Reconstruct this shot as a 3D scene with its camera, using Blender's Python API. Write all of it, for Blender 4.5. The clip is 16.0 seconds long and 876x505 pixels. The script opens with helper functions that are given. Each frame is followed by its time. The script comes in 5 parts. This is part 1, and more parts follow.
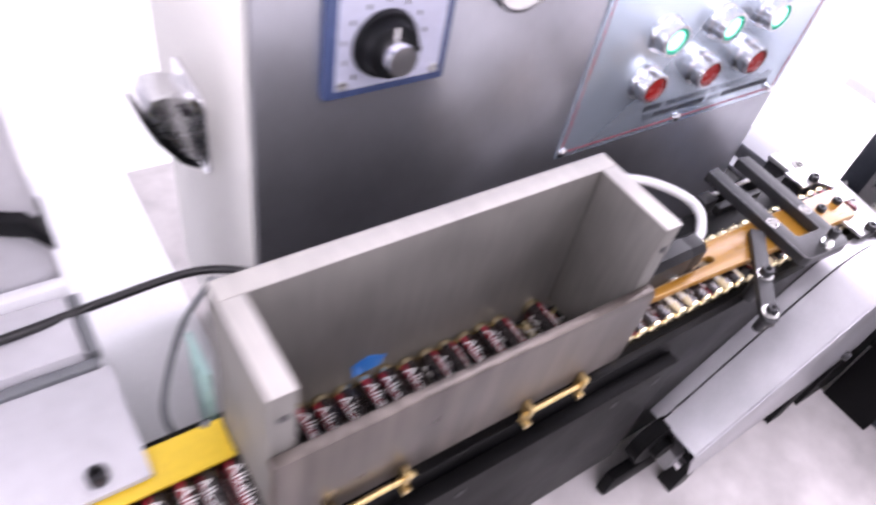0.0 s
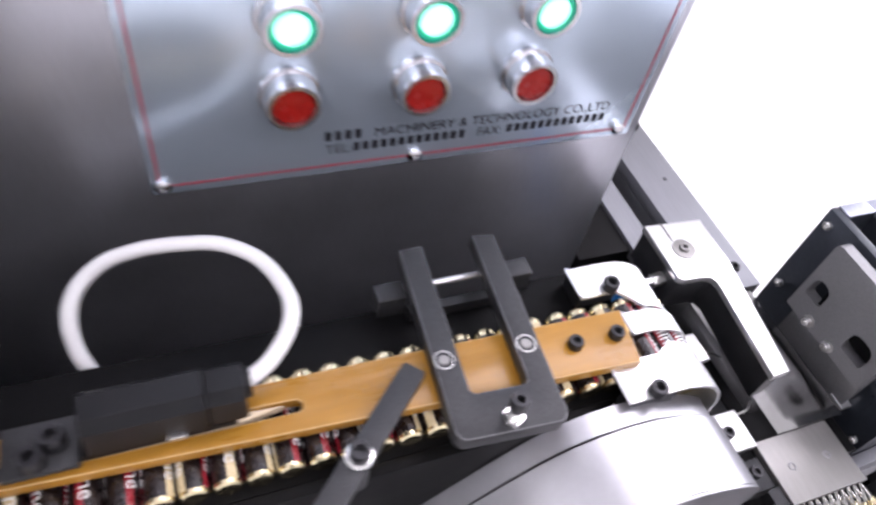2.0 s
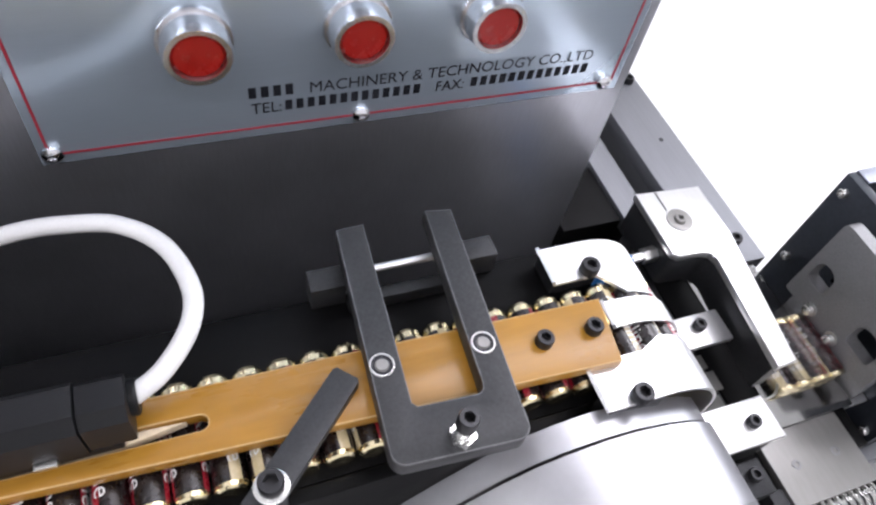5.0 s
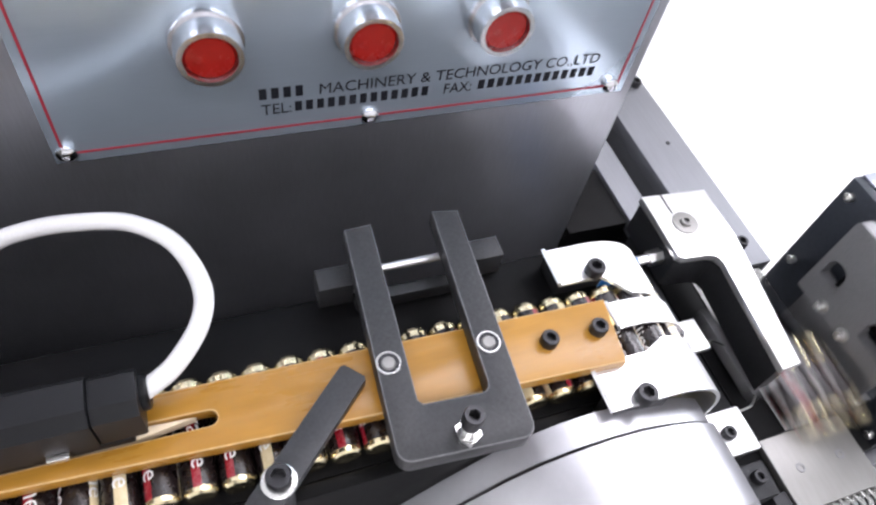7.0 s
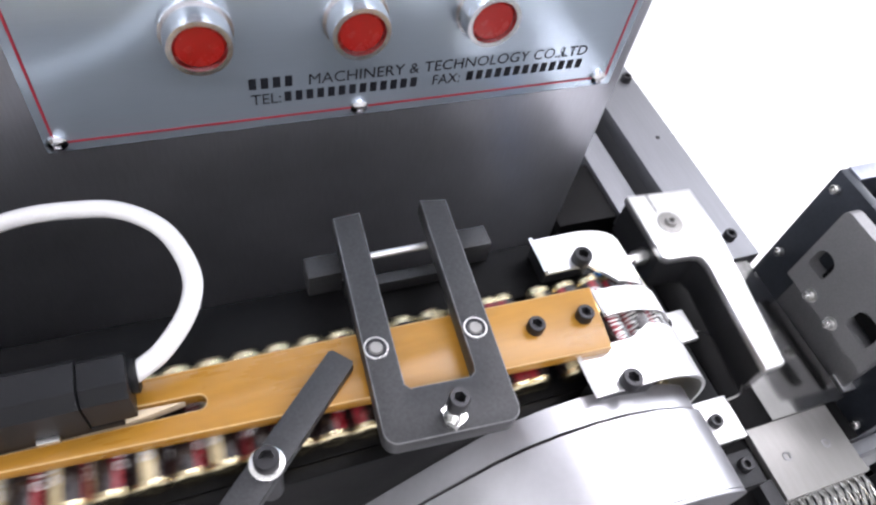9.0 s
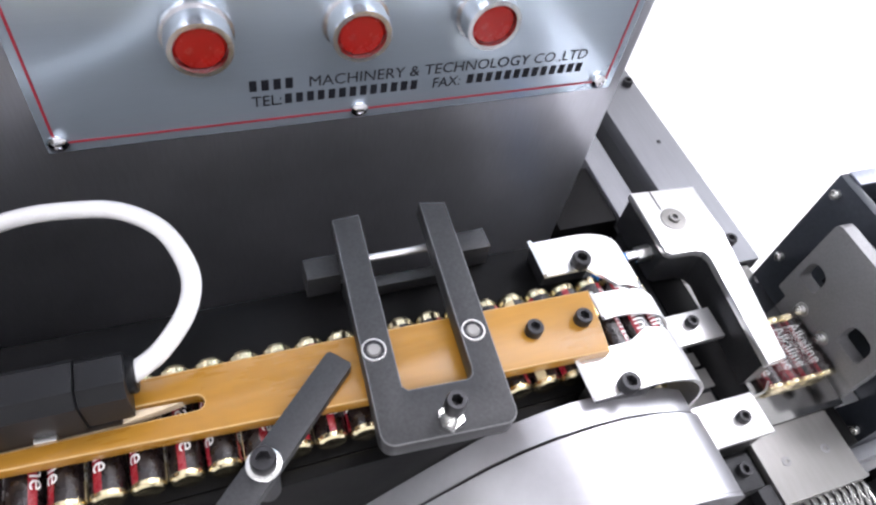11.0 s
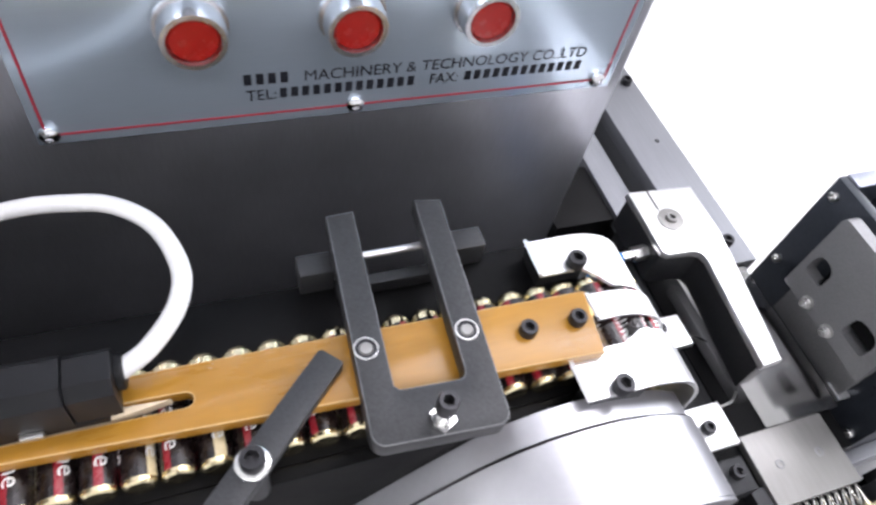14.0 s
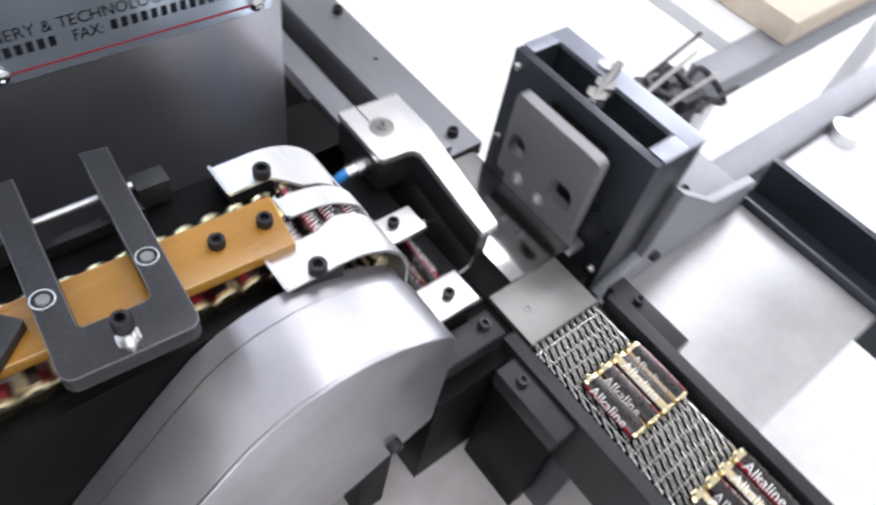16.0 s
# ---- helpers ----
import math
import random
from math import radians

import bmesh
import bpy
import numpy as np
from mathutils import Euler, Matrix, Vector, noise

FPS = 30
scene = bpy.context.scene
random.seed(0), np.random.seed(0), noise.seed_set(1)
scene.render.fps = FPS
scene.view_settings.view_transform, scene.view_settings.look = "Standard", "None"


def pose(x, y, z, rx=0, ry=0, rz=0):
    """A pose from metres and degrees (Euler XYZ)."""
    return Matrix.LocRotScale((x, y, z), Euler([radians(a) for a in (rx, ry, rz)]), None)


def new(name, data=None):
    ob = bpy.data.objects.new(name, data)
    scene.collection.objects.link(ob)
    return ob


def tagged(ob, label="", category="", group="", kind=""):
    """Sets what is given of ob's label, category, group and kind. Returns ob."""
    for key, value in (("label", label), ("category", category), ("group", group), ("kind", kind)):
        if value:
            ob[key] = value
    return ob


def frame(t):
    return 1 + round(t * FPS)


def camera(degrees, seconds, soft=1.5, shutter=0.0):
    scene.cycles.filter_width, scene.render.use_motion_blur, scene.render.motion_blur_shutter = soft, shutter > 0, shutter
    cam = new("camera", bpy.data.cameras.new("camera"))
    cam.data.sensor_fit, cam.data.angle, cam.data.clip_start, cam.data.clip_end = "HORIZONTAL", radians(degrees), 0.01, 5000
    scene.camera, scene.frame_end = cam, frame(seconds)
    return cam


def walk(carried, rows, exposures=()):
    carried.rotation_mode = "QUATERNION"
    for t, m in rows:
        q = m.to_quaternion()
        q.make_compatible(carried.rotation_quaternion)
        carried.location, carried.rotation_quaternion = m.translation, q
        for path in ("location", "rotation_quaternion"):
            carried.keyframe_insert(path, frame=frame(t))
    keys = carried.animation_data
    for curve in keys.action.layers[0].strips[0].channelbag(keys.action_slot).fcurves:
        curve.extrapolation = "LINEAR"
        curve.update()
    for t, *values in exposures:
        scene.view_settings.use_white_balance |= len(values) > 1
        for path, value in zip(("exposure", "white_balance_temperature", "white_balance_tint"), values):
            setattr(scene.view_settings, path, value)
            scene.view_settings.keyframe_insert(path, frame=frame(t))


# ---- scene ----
LENS = 64.89
ROWS = [
    (0.0, -0.5940, -0.1617, 1.3612, 43.485, -9.190, -32.914),
    (0.5, -0.4597, -0.1655, 1.3386, 43.476, -7.889, -30.486),
    (1.0, -0.3278, -0.1706, 1.3212, 40.783, -8.598, -24.116),
    (1.5, -0.2634, -0.1582, 1.3244, 41.724, -6.408, -25.244),
    (2.0, -0.1799, -0.1499, 1.2998, 39.838, -8.385, -19.378),
    (2.5, -0.1391, -0.1225, 1.2693, 37.293, -8.111, -18.992),
    (3.0, -0.1328, -0.1185, 1.2627, 36.186, -8.177, -20.076),
    (3.5, -0.1328, -0.1177, 1.2629, 36.467, -8.248, -19.838),
    (4.0, -0.1323, -0.1164, 1.2625, 36.433, -8.207, -19.746),
    (6.5, -0.1345, -0.1182, 1.2643, 36.576, -7.906, -18.828),
    (7.0, -0.1345, -0.1195, 1.2651, 36.568, -7.874, -18.762),
    (7.5, -0.1337, -0.1230, 1.2652, 36.750, -7.810, -18.841),
    (8.0, -0.1336, -0.1260, 1.2660, 36.759, -7.950, -18.951),
    (8.5, -0.1338, -0.1272, 1.2652, 36.785, -7.927, -18.824),
    (9.0, -0.1329, -0.1275, 1.2650, 36.654, -8.075, -19.009),
    (11.5, -0.1317, -0.1286, 1.2657, 36.884, -8.236, -18.389),
    (12.0, -0.1319, -0.1266, 1.2660, 36.596, -8.510, -18.183),
    (12.5, -0.1323, -0.1262, 1.2651, 36.742, -8.207, -17.928),
    (13.0, -0.1335, -0.1218, 1.2650, 36.638, -8.433, -17.698),
    (13.5, -0.1331, -0.1225, 1.2631, 36.528, -8.604, -17.837),
    (14.0, -0.1291, -0.1263, 1.2638, 36.423, -8.750, -18.144),
    (14.5, -0.1068, -0.1393, 1.2625, 36.128, -8.953, -21.485),
    (15.0, -0.0787, -0.1511, 1.2651, 36.558, -8.492, -22.917),
    (15.5, -0.0552, -0.1712, 1.2620, 35.784, -9.769, -29.243),
    (16.0, -0.0721, -0.2040, 1.2729, 37.009, -8.141, -38.024),
]
CLIP = 16.0
cam = camera(LENS, CLIP, soft=2.4, shutter=0.7)
walk(cam, [(t, pose(x, y, z, rx, ry, rz)) for t, x, y, z, rx, ry, rz in ROWS],
     exposures=[(0.0, -0.72, 6500, 27), (0.5, -0.45, 6500, 30), (1.0, -0.46, 6500, 28), (1.5, -0.70, 6500, 25), (2.0, -0.98, 6500, 20), (2.5, -1.14, 6500, 16), (4.2, -1.20, 6500, 13),
                (6.5, -0.88, 6500, 13), (14.0, -0.85, 6500, 12), (15.0, -1.10, 6500, 12), (16.0, -1.26, 6500, 11)])

# ---- light: a bright workshop with ceiling panels ----
world = bpy.data.worlds.new("world")
world.use_nodes = True
world.node_tree.nodes["Background"].inputs[0].default_value = (0.9, 0.95, 1.0, 1)
world.node_tree.nodes["Background"].inputs[1].default_value = 0.3
scene.world = world


def area_lamp(x, y, z, sx, sy, watts, colour=(0.915, 0.90, 1.0)):
    d = bpy.data.lights.new("room_lamp", "AREA")
    d.shape, d.size, d.size_y, d.energy, d.color = "RECTANGLE", sx, sy, watts, colour
    ob = new("room_lamp", d)
    ob.matrix_world = pose(x, y, z)
    return ob


LAMPS = [(-1.0, -1.2, 2.4, 0.4), (1.4, 0.6, 2.4, 0.4), (-3.0, 2.2, 0.8, 1.6), (1.6, -1.6, 2.4, 0.4)]
for lx, ly, sx, sy in LAMPS:
    area_lamp(lx, ly, 3.05, sx, sy, 62)
# daylight through the window in the right-hand wall
day = area_lamp(3.92, 1.0, 1.7, 2.6, 1.6, 210, (0.89, 0.92, 1.0))
day.matrix_world = pose(3.92, 1.0, 1.7, 0, 90, 0)

# unseen fill lamp, added on the left to brighten the hood's slope
west_fill = area_lamp(-3.92, 0.2, 1.7, 2.2, 1.4, 130, (0.92, 0.94, 1.0))
west_fill.matrix_world = pose(-3.92, 0.2, 1.7, 0, -90, 0)

# ---- materials ----


def mat(name, colour, rough=0.5, metal=0.0, grain=0.06, scale=200.0, bump=0.0, rough_var=0.08,
        stretch=(1, 1, 1), stain=0.06, emission=None, spec=0.5, coat=0.0, wave=0.0, brushed=0.0):
    """A surface with fine grain, broad stains, uneven gloss and a slight relief."""
    m = bpy.data.materials.new(name)
    m.use_nodes = True
    nt = m.node_tree
    b = nt.nodes["Principled BSDF"]
    b.inputs["Metallic"].default_value = metal
    b.inputs["Specular IOR Level"].default_value = spec
    b.inputs["Coat Weight"].default_value = coat
    tc = nt.nodes.new("ShaderNodeTexCoord")
    mp = nt.nodes.new("ShaderNodeMapping")
    mp.inputs["Scale"].default_value = stretch
    nt.links.new(tc.outputs["Object"], mp.inputs["Vector"])
    fine = nt.nodes.new("ShaderNodeTexNoise")
    fine.inputs["Scale"].default_value, fine.inputs["Detail"].default_value = scale, 4
    nt.links.new(mp.outputs[0], fine.inputs["Vector"])
    broad = nt.nodes.new("ShaderNodeTexNoise")
    broad.inputs["Scale"].default_value, broad.inputs["Detail"].default_value = 14, 3
    nt.links.new(tc.outputs["Object"], broad.inputs["Vector"])

    def spread(src, lo, hi):
        r = nt.nodes.new("ShaderNodeMapRange")
        r.inputs["From Min"].default_value, r.inputs["From Max"].default_value = 0.25, 0.75
        r.inputs["To Min"].default_value, r.inputs["To Max"].default_value = lo, hi
        nt.links.new(src, r.inputs["Value"])
        return r.outputs[0]

    mul = nt.nodes.new("ShaderNodeMath")
    mul.operation = "MULTIPLY"
    nt.links.new(spread(fine.outputs["Fac"], 1 - grain, 1 + grain), mul.inputs[0])
    nt.links.new(spread(broad.outputs["Fac"], 1 - stain, 1 + stain), mul.inputs[1])
    vm = nt.nodes.new("ShaderNodeVectorMath")
    vm.operation = "SCALE"
    vm.inputs[0].default_value = colour
    nt.links.new(mul.outputs[0], vm.inputs["Scale"])
    nt.links.new(vm.outputs[0], b.inputs["Base Color"])
    add = nt.nodes.new("ShaderNodeMath")
    add.operation = "ADD"
    nt.links.new(spread(fine.outputs["Fac"], rough - 0.2 * rough_var, rough + 0.2 * rough_var), add.inputs[0])
    nt.links.new(spread(broad.outputs["Fac"], -rough_var, rough_var), add.inputs[1])
    nt.links.new(add.outputs[0], b.inputs["Roughness"])
    if bump:
        bp = nt.nodes.new("ShaderNodeBump")
        bp.inputs["Strength"].default_value, bp.inputs["Distance"].default_value = bump, 0.0004
        nt.links.new(fine.outputs["Fac"], bp.inputs["Height"])
        nt.links.new(bp.outputs[0], b.inputs["Normal"])
    if wave:
        bp = nt.nodes.new("ShaderNodeBump")
        bp.inputs["Strength"].default_value, bp.inputs["Distance"].default_value = wave, 0.004
        dents = nt.nodes.new("ShaderNodeTexNoise")
        dents.inputs["Scale"].default_value, dents.inputs["Detail"].default_value = 16, 0
        nt.links.new(tc.outputs["Object"], dents.inputs["Vector"])
        nt.links.new(dents.outputs["Fac"], bp.inputs["Height"])
        nt.links.new(bp.outputs[0], b.inputs["Normal"])
    if brushed:
        # grain along x: reflections drawn out up and down
        tg = nt.nodes.new("ShaderNodeTangent")
        tg.direction_type, tg.axis = "RADIAL", "X"
        nt.links.new(tg.outputs[0], b.inputs["Tangent"])
        b.inputs["Anisotropic"].default_value = brushed
    if emission:
        b.inputs["Emission Color"].default_value = (*colour, 1)
        b.inputs["Emission Strength"].default_value = emission
    return m


STEEL = mat("brushed_stainless", (0.60, 0.61, 0.66), 0.35, 0.988, 0.05, 900, 0.0, 0.008, (1, 1, 0.08), 0.12, brushed=0.6)
PANEL = mat("panel_aluminium", (0.65, 0.76, 0.87), 0.24, 0.72, 0.015, 500, 0.0, 0.03, (0.1, 1, 1), 0.05)
HOODSTEEL = mat("polished_sheet", (0.46, 0.46, 0.48), 0.36, 0.85, 0.03, 300, 0.0, 0.05, (1, 1, 1), 0.22, wave=0.22)
BLACKOX = mat("black_oxide_steel", (0.03, 0.031, 0.033), 0.45, 0.55, 0.22, 500, 0.12, 0.08, (1, 1, 1), 0.15)
FORKMAT = mat("grey_oxide_steel", (0.043, 0.044, 0.046), 0.5, 0.5, 0.22, 700, 0.12, 0.10, (1, 1, 1), 0.30)
# rubbed edge, with the bevel's highlight put into the colour too
WORNLITEDGE = mat("rubbed_lit_oxide_edge", (0.17, 0.17, 0.175), 0.45, 0.7, 0.3, 300, 0.1, 0.1, (1, 1, 1), 0.5)
# housing paint as lit from above, the light put into the colour
LITTOP = mat("lit_blue_grey_top", (0.30, 0.32, 0.37), 0.38, 0.6, 0.1, 400, 0.05, 0.08, (1, 1, 1), 0.2)
BED = mat("black_painted_bed", (0.0028, 0.0028, 0.003), 0.5, 0.0, 0.3, 300, 0.05, 0.1, (1, 1, 1), 0.3, spec=0.10)
BLACKPL = mat("black_plastic", (0.0045, 0.005, 0.006), 0.45, 0.0, 0.15, 900, 0.06, 0.06, spec=0.22)
SENSOR = mat("grey_black_sensor_case", (0.0055, 0.006, 0.007), 0.42, 0.0, 0.15, 900, 0.06, 0.06, spec=0.26)
AMBER = mat("amber_bakelite", (0.36, 0.175, 0.021), 0.30, 0.0, 0.07, 350, 0.03, 0.06, (0.15, 1, 1), 0.24)
AMBERWORN = mat("rubbed_bakelite_edge", (0.56, 0.36, 0.15), 0.5, 0.0, 0.15, 300, 0.05, 0.06, (1, 1, 1), 0.25)
LITSLOT = mat("lit_slot_wall", (0.72, 0.60, 0.42), 0.6, 0.0, 0.1, 400, 0.1)
BRIGHT = mat("ground_steel_plate", (0.80, 0.80, 0.80), 0.33, 0.9, 0.04, 400, 0.03, 0.06, (1, 0.1, 1), 0.05)
CHROME = mat("chrome", (0.78, 0.78, 0.80), 0.14, 1.0, 0.03, 300, 0.0, 0.04)
SATIN = mat("satin_aluminium_bezel", (0.76, 0.76, 0.78), 0.27, 1.0, 0.01, 300, 0.0, 0.02)
ZINC = mat("zinc_plated", (0.66, 0.66, 0.64), 0.28, 1.0, 0.06, 600, 0.03, 0.06)
SCREW = mat("blackened_screw", (0.03, 0.03, 0.033), 0.36, 0.6, 0.15, 900, 0.05, 0.06)
GOLD = mat("gold_plated_can", (0.84, 0.73, 0.47), 0.2, 1.0, 0.05, 400, 0.0, 0.06)
BRASS = mat("brass", (0.62, 0.47, 0.22), 0.3, 1.0, 0.12, 500, 0.05, 0.08)
HOPPER = mat("worn_grey_aluminium", (0.190, 0.183, 0.168), 0.58, 0.3, 0.10, 260, 0.08, 0.1, (1, 1, 0.12), 0.22)
FRONTWALL = mat("scuffed_brownish_sheet", (0.112, 0.096, 0.084), 0.36, 0.5, 0.38, 110, 0.10, 0.12, (1, 1, 0.07), 0.36)
GROUND = mat("ground_grey_plate", (0.26, 0.255, 0.245), 0.42, 0.7, 0.06, 300, 0.04, 0.08, (1, 0.2, 1), 0.12)
HOPPERTOP = mat("sawn_aluminium_edge", (0.43, 0.42, 0.39), 0.5, 0.3, 0.10, 500, 0.08, 0.1, (1, 0.1, 1), 0.16)
YELLOW = mat("yellow_paint", (0.72, 0.50, 0.03), 0.45, 0.0, 0.06, 200, 0.04)
TUBE = mat("white_sleeving", (0.74, 0.74, 0.73), 0.5, 0.0, 0.05, 1200, 0.08)
CABLE = mat("black_cable", (0.012, 0.012, 0.013), 0.45)
GREYCABLE = mat("grey_cable", (0.16, 0.17, 0.18), 0.5)
IVORY = mat("ivory_enamel", (0.74, 0.73, 0.69), 0.45, 0.0, 0.02, 150, 0.03, 0.06, (1, 1, 1), 0.03)
WHITEPAINT = mat("white_enamel", (0.76, 0.77, 0.78), 0.4, 0.0, 0.02, 150, 0.03, 0.06, (1, 1, 1), 0.04)
WALL = mat("white_wall_paint", (0.82, 0.82, 0.81), 0.7, 0.0, 0.02, 60, 0.05)
FLOOR = mat("pale_floor_paint", (0.83, 0.83, 0.82), 0.5, 0.0, 0.04, 25, 0.04, 0.08, (1, 1, 1), 0.05)
RAILGREY = mat("grey_ground_rail", (0.20, 0.205, 0.22), 0.48, 0.7, 0.06, 500, 0.04, 0.06, (1, 0.05, 1), 0.08)
PLATEGREY = mat("grey_milled_plate", (0.25, 0.25, 0.255), 0.48, 0.6, 0.10, 600, 0.06, 0.06, (1, 1, 1), 0.10)
DARKFRAME = mat("blue_black_painted_frame", (0.036, 0.042, 0.052), 0.33, 0.35, 0.15, 300, 0.05, 0.08, (1, 1, 1), 0.2)
CASTGREY = mat("grey_painted_casting", (0.27, 0.28, 0.30), 0.45, 0.3, 0.08, 180, 0.06, 0.08, (1, 1, 1), 0.14)
TRAY = mat("polished_tray", (0.36, 0.355, 0.35), 0.13, 1.0, 0.06, 250, 0.03, 0.08, (1, 0.1, 1), 0.12)
TABLE = mat("scuffed_steel_table", (0.43, 0.43, 0.43), 0.42, 0.7, 0.05, 120, 0.05, 0.1, (1, 1, 1), 0.12)
DUSTY = mat("dusty_pale_paint", (0.52, 0.50, 0.49), 0.45, 0.0, 0.10, 40, 0.05, 0.10, (1, 1, 1), 0.22)
LIDGREY = mat("scuffed_pale_enamel", (0.50, 0.50, 0.52), 0.42, 0.0, 0.05, 90, 0.04, 0.08, (1, 1, 1), 0.10)
WIRE = mat("steel_wire_belt", (0.55, 0.55, 0.53), 0.28, 1.0, 0.08, 700, 0.0, 0.08)
BLUE = mat("blue_air_hose", (0.03, 0.25, 0.66), 0.3)
BLUETAPE = mat("blue_tape", (0.02, 0.20, 0.60), 0.5)
REDLENS = mat("red_lens", (0.30, 0.010, 0.007), 0.28, 0.0, 0.05, 300, 0.05, 0.05, coat=0.3)
GREENLENS = mat("lit_green_lens", (0.42, 1.0, 0.80), 0.3, emission=2.4)
GREENRIM = mat("green_lens_rim", (0.0, 0.36, 0.22), 0.3, emission=0.8)
INK = mat("printed_ink", (0.008, 0.009, 0.014), 0.6, spec=0.3)
REDINK = mat("red_printed_line", (0.30, 0.014, 0.03), 0.5)
WHITEINK = mat("white_print", (0.8, 0.8, 0.78), 0.5)
BLUEFRAME = mat("blue_plastic_bezel", (0.06, 0.09, 0.20), 0.4)
DIALPLATE = mat("dial_plate", (0.60, 0.62, 0.74), 0.4, 0.2)
CARTON = mat("brown_cardboard", (0.68, 0.59, 0.47), 0.8, 0.0, 0.06, 90, 0.06)
TEAL = mat("acrylic_edge", (0.30, 0.48, 0.44), 0.25)
TEAKDARK = mat("dark_hardware", (0.05, 0.045, 0.05), 0.45, 0.4, 0.3, 300, 0.1)
LAMPMAT = mat("lamp_diffuser", (1.0, 0.98, 0.95), 0.5, emission=3.0)


def label_material():
    """Battery jacket: black, red and gold fields round the can."""
    m = bpy.data.materials.new("battery_jacket")
    m.use_nodes = True
    nt = m.node_tree
    b = nt.nodes["Principled BSDF"]
    b.inputs["Roughness"].default_value = 0.27
    b.inputs["Coat Weight"].default_value, b.inputs["Coat Roughness"].default_value = 0.35, 0.10
    tc = nt.nodes.new("ShaderNodeTexCoord")
    sp = nt.nodes.new("ShaderNodeSeparateXYZ")
    nt.links.new(tc.outputs["Object"], sp.inputs[0])
    at = nt.nodes.new("ShaderNodeMath")
    at.operation = "ARCTAN2"
    nt.links.new(sp.outputs["X"], at.inputs[0])
    nt.links.new(sp.outputs["Z"], at.inputs[1])
    mr = nt.nodes.new("ShaderNodeMapRange")
    mr.inputs["From Min"].default_value, mr.inputs["From Max"].default_value = -math.pi, math.pi
    nt.links.new(at.outputs[0], mr.inputs["Value"])
    ramp = nt.nodes.new("ShaderNodeValToRGB")
    ramp.color_ramp.interpolation = "CONSTANT"
    dark, red = (0.010, 0.006, 0.006), (0.26, 0.014, 0.024)
    stops = [(0.0, dark), (0.10, red), (0.17, dark), (0.45, red), (0.53, dark), (0.80, (0.62, 0.52, 0.31)), (0.91, dark)]
    while len(ramp.color_ramp.elements) < len(stops):
        ramp.color_ramp.elements.new(0.5)
    for e, (p, c) in zip(ramp.color_ramp.elements, stops):
        e.position, e.color = p, (*c, 1)
    nt.links.new(mr.outputs[0], ramp.inputs[0])
    # scuffs on the print
    nz = nt.nodes.new("ShaderNodeTexNoise")
    nz.inputs["Scale"].default_value = 350
    nt.links.new(tc.outputs["Object"], nz.inputs["Vector"])
    rr = nt.nodes.new("ShaderNodeMapRange")
    rr.inputs["To Min"].default_value, rr.inputs["To Max"].default_value = 0.18, 0.38
    nt.links.new(nz.outputs["Fac"], rr.inputs["Value"])
    nt.links.new(rr.outputs[0], b.inputs["Roughness"])
    nt.links.new(ramp.outputs[0], b.inputs["Base Color"])
    return m


JACKET = label_material()

# ---- mesh tools ----


def box(bm, x0, x1, y0, y1, z0, z1, bevel=0.0, segments=2):
    r = bmesh.ops.create_cube(bm, size=1.0)
    bmesh.ops.transform(bm, matrix=Matrix.Translation(((x0 + x1) / 2, (y0 + y1) / 2, (z0 + z1) / 2)) @ Matrix.Diagonal((x1 - x0, y1 - y0, z1 - z0, 1)), verts=r["verts"])
    if bevel:
        edges = list({e for v in r["verts"] for e in v.link_edges})
        bmesh.ops.bevel(bm, geom=edges, offset=bevel, segments=segments, affect="EDGES", profile=0.6)
    return bm


def cyl(bm, p, q, r, r2=None, n=24, caps=True):
    p, q = Vector(p), Vector(q)
    d = q - p
    m = Matrix.Translation((p + q) / 2) @ d.to_track_quat("Z", "Y").to_matrix().to_4x4()
    bmesh.ops.create_cone(bm, cap_ends=caps, segments=n, radius1=r, radius2=r if r2 is None else r2, depth=d.length, matrix=m)
    return bm


def ring(bm, c, axis, r_out, r_in, h, n=32):
    """A flat ring (washer, bezel) of height h, standing on c along axis."""
    m = Matrix.Translation(c) @ Vector(axis).to_track_quat("Z", "Y").to_matrix().to_4x4()
    vs = []
    for r, z in ((r_in, 0), (r_out, 0), (r_out, h * 0.75), (r_out - (r_out - r_in) * 0.25, h), (r_in, h)):
        vs.append([bm.verts.new(m @ Vector((r * math.cos(2 * math.pi * k / n), r * math.sin(2 * math.pi * k / n), z))) for k in range(n)])
    for a in range(5):
        for k in range(n):
            bm.faces.new((vs[a][k], vs[a][(k + 1) % n], vs[(a + 1) % 5][(k + 1) % n], vs[(a + 1) % 5][k]))
    return bm


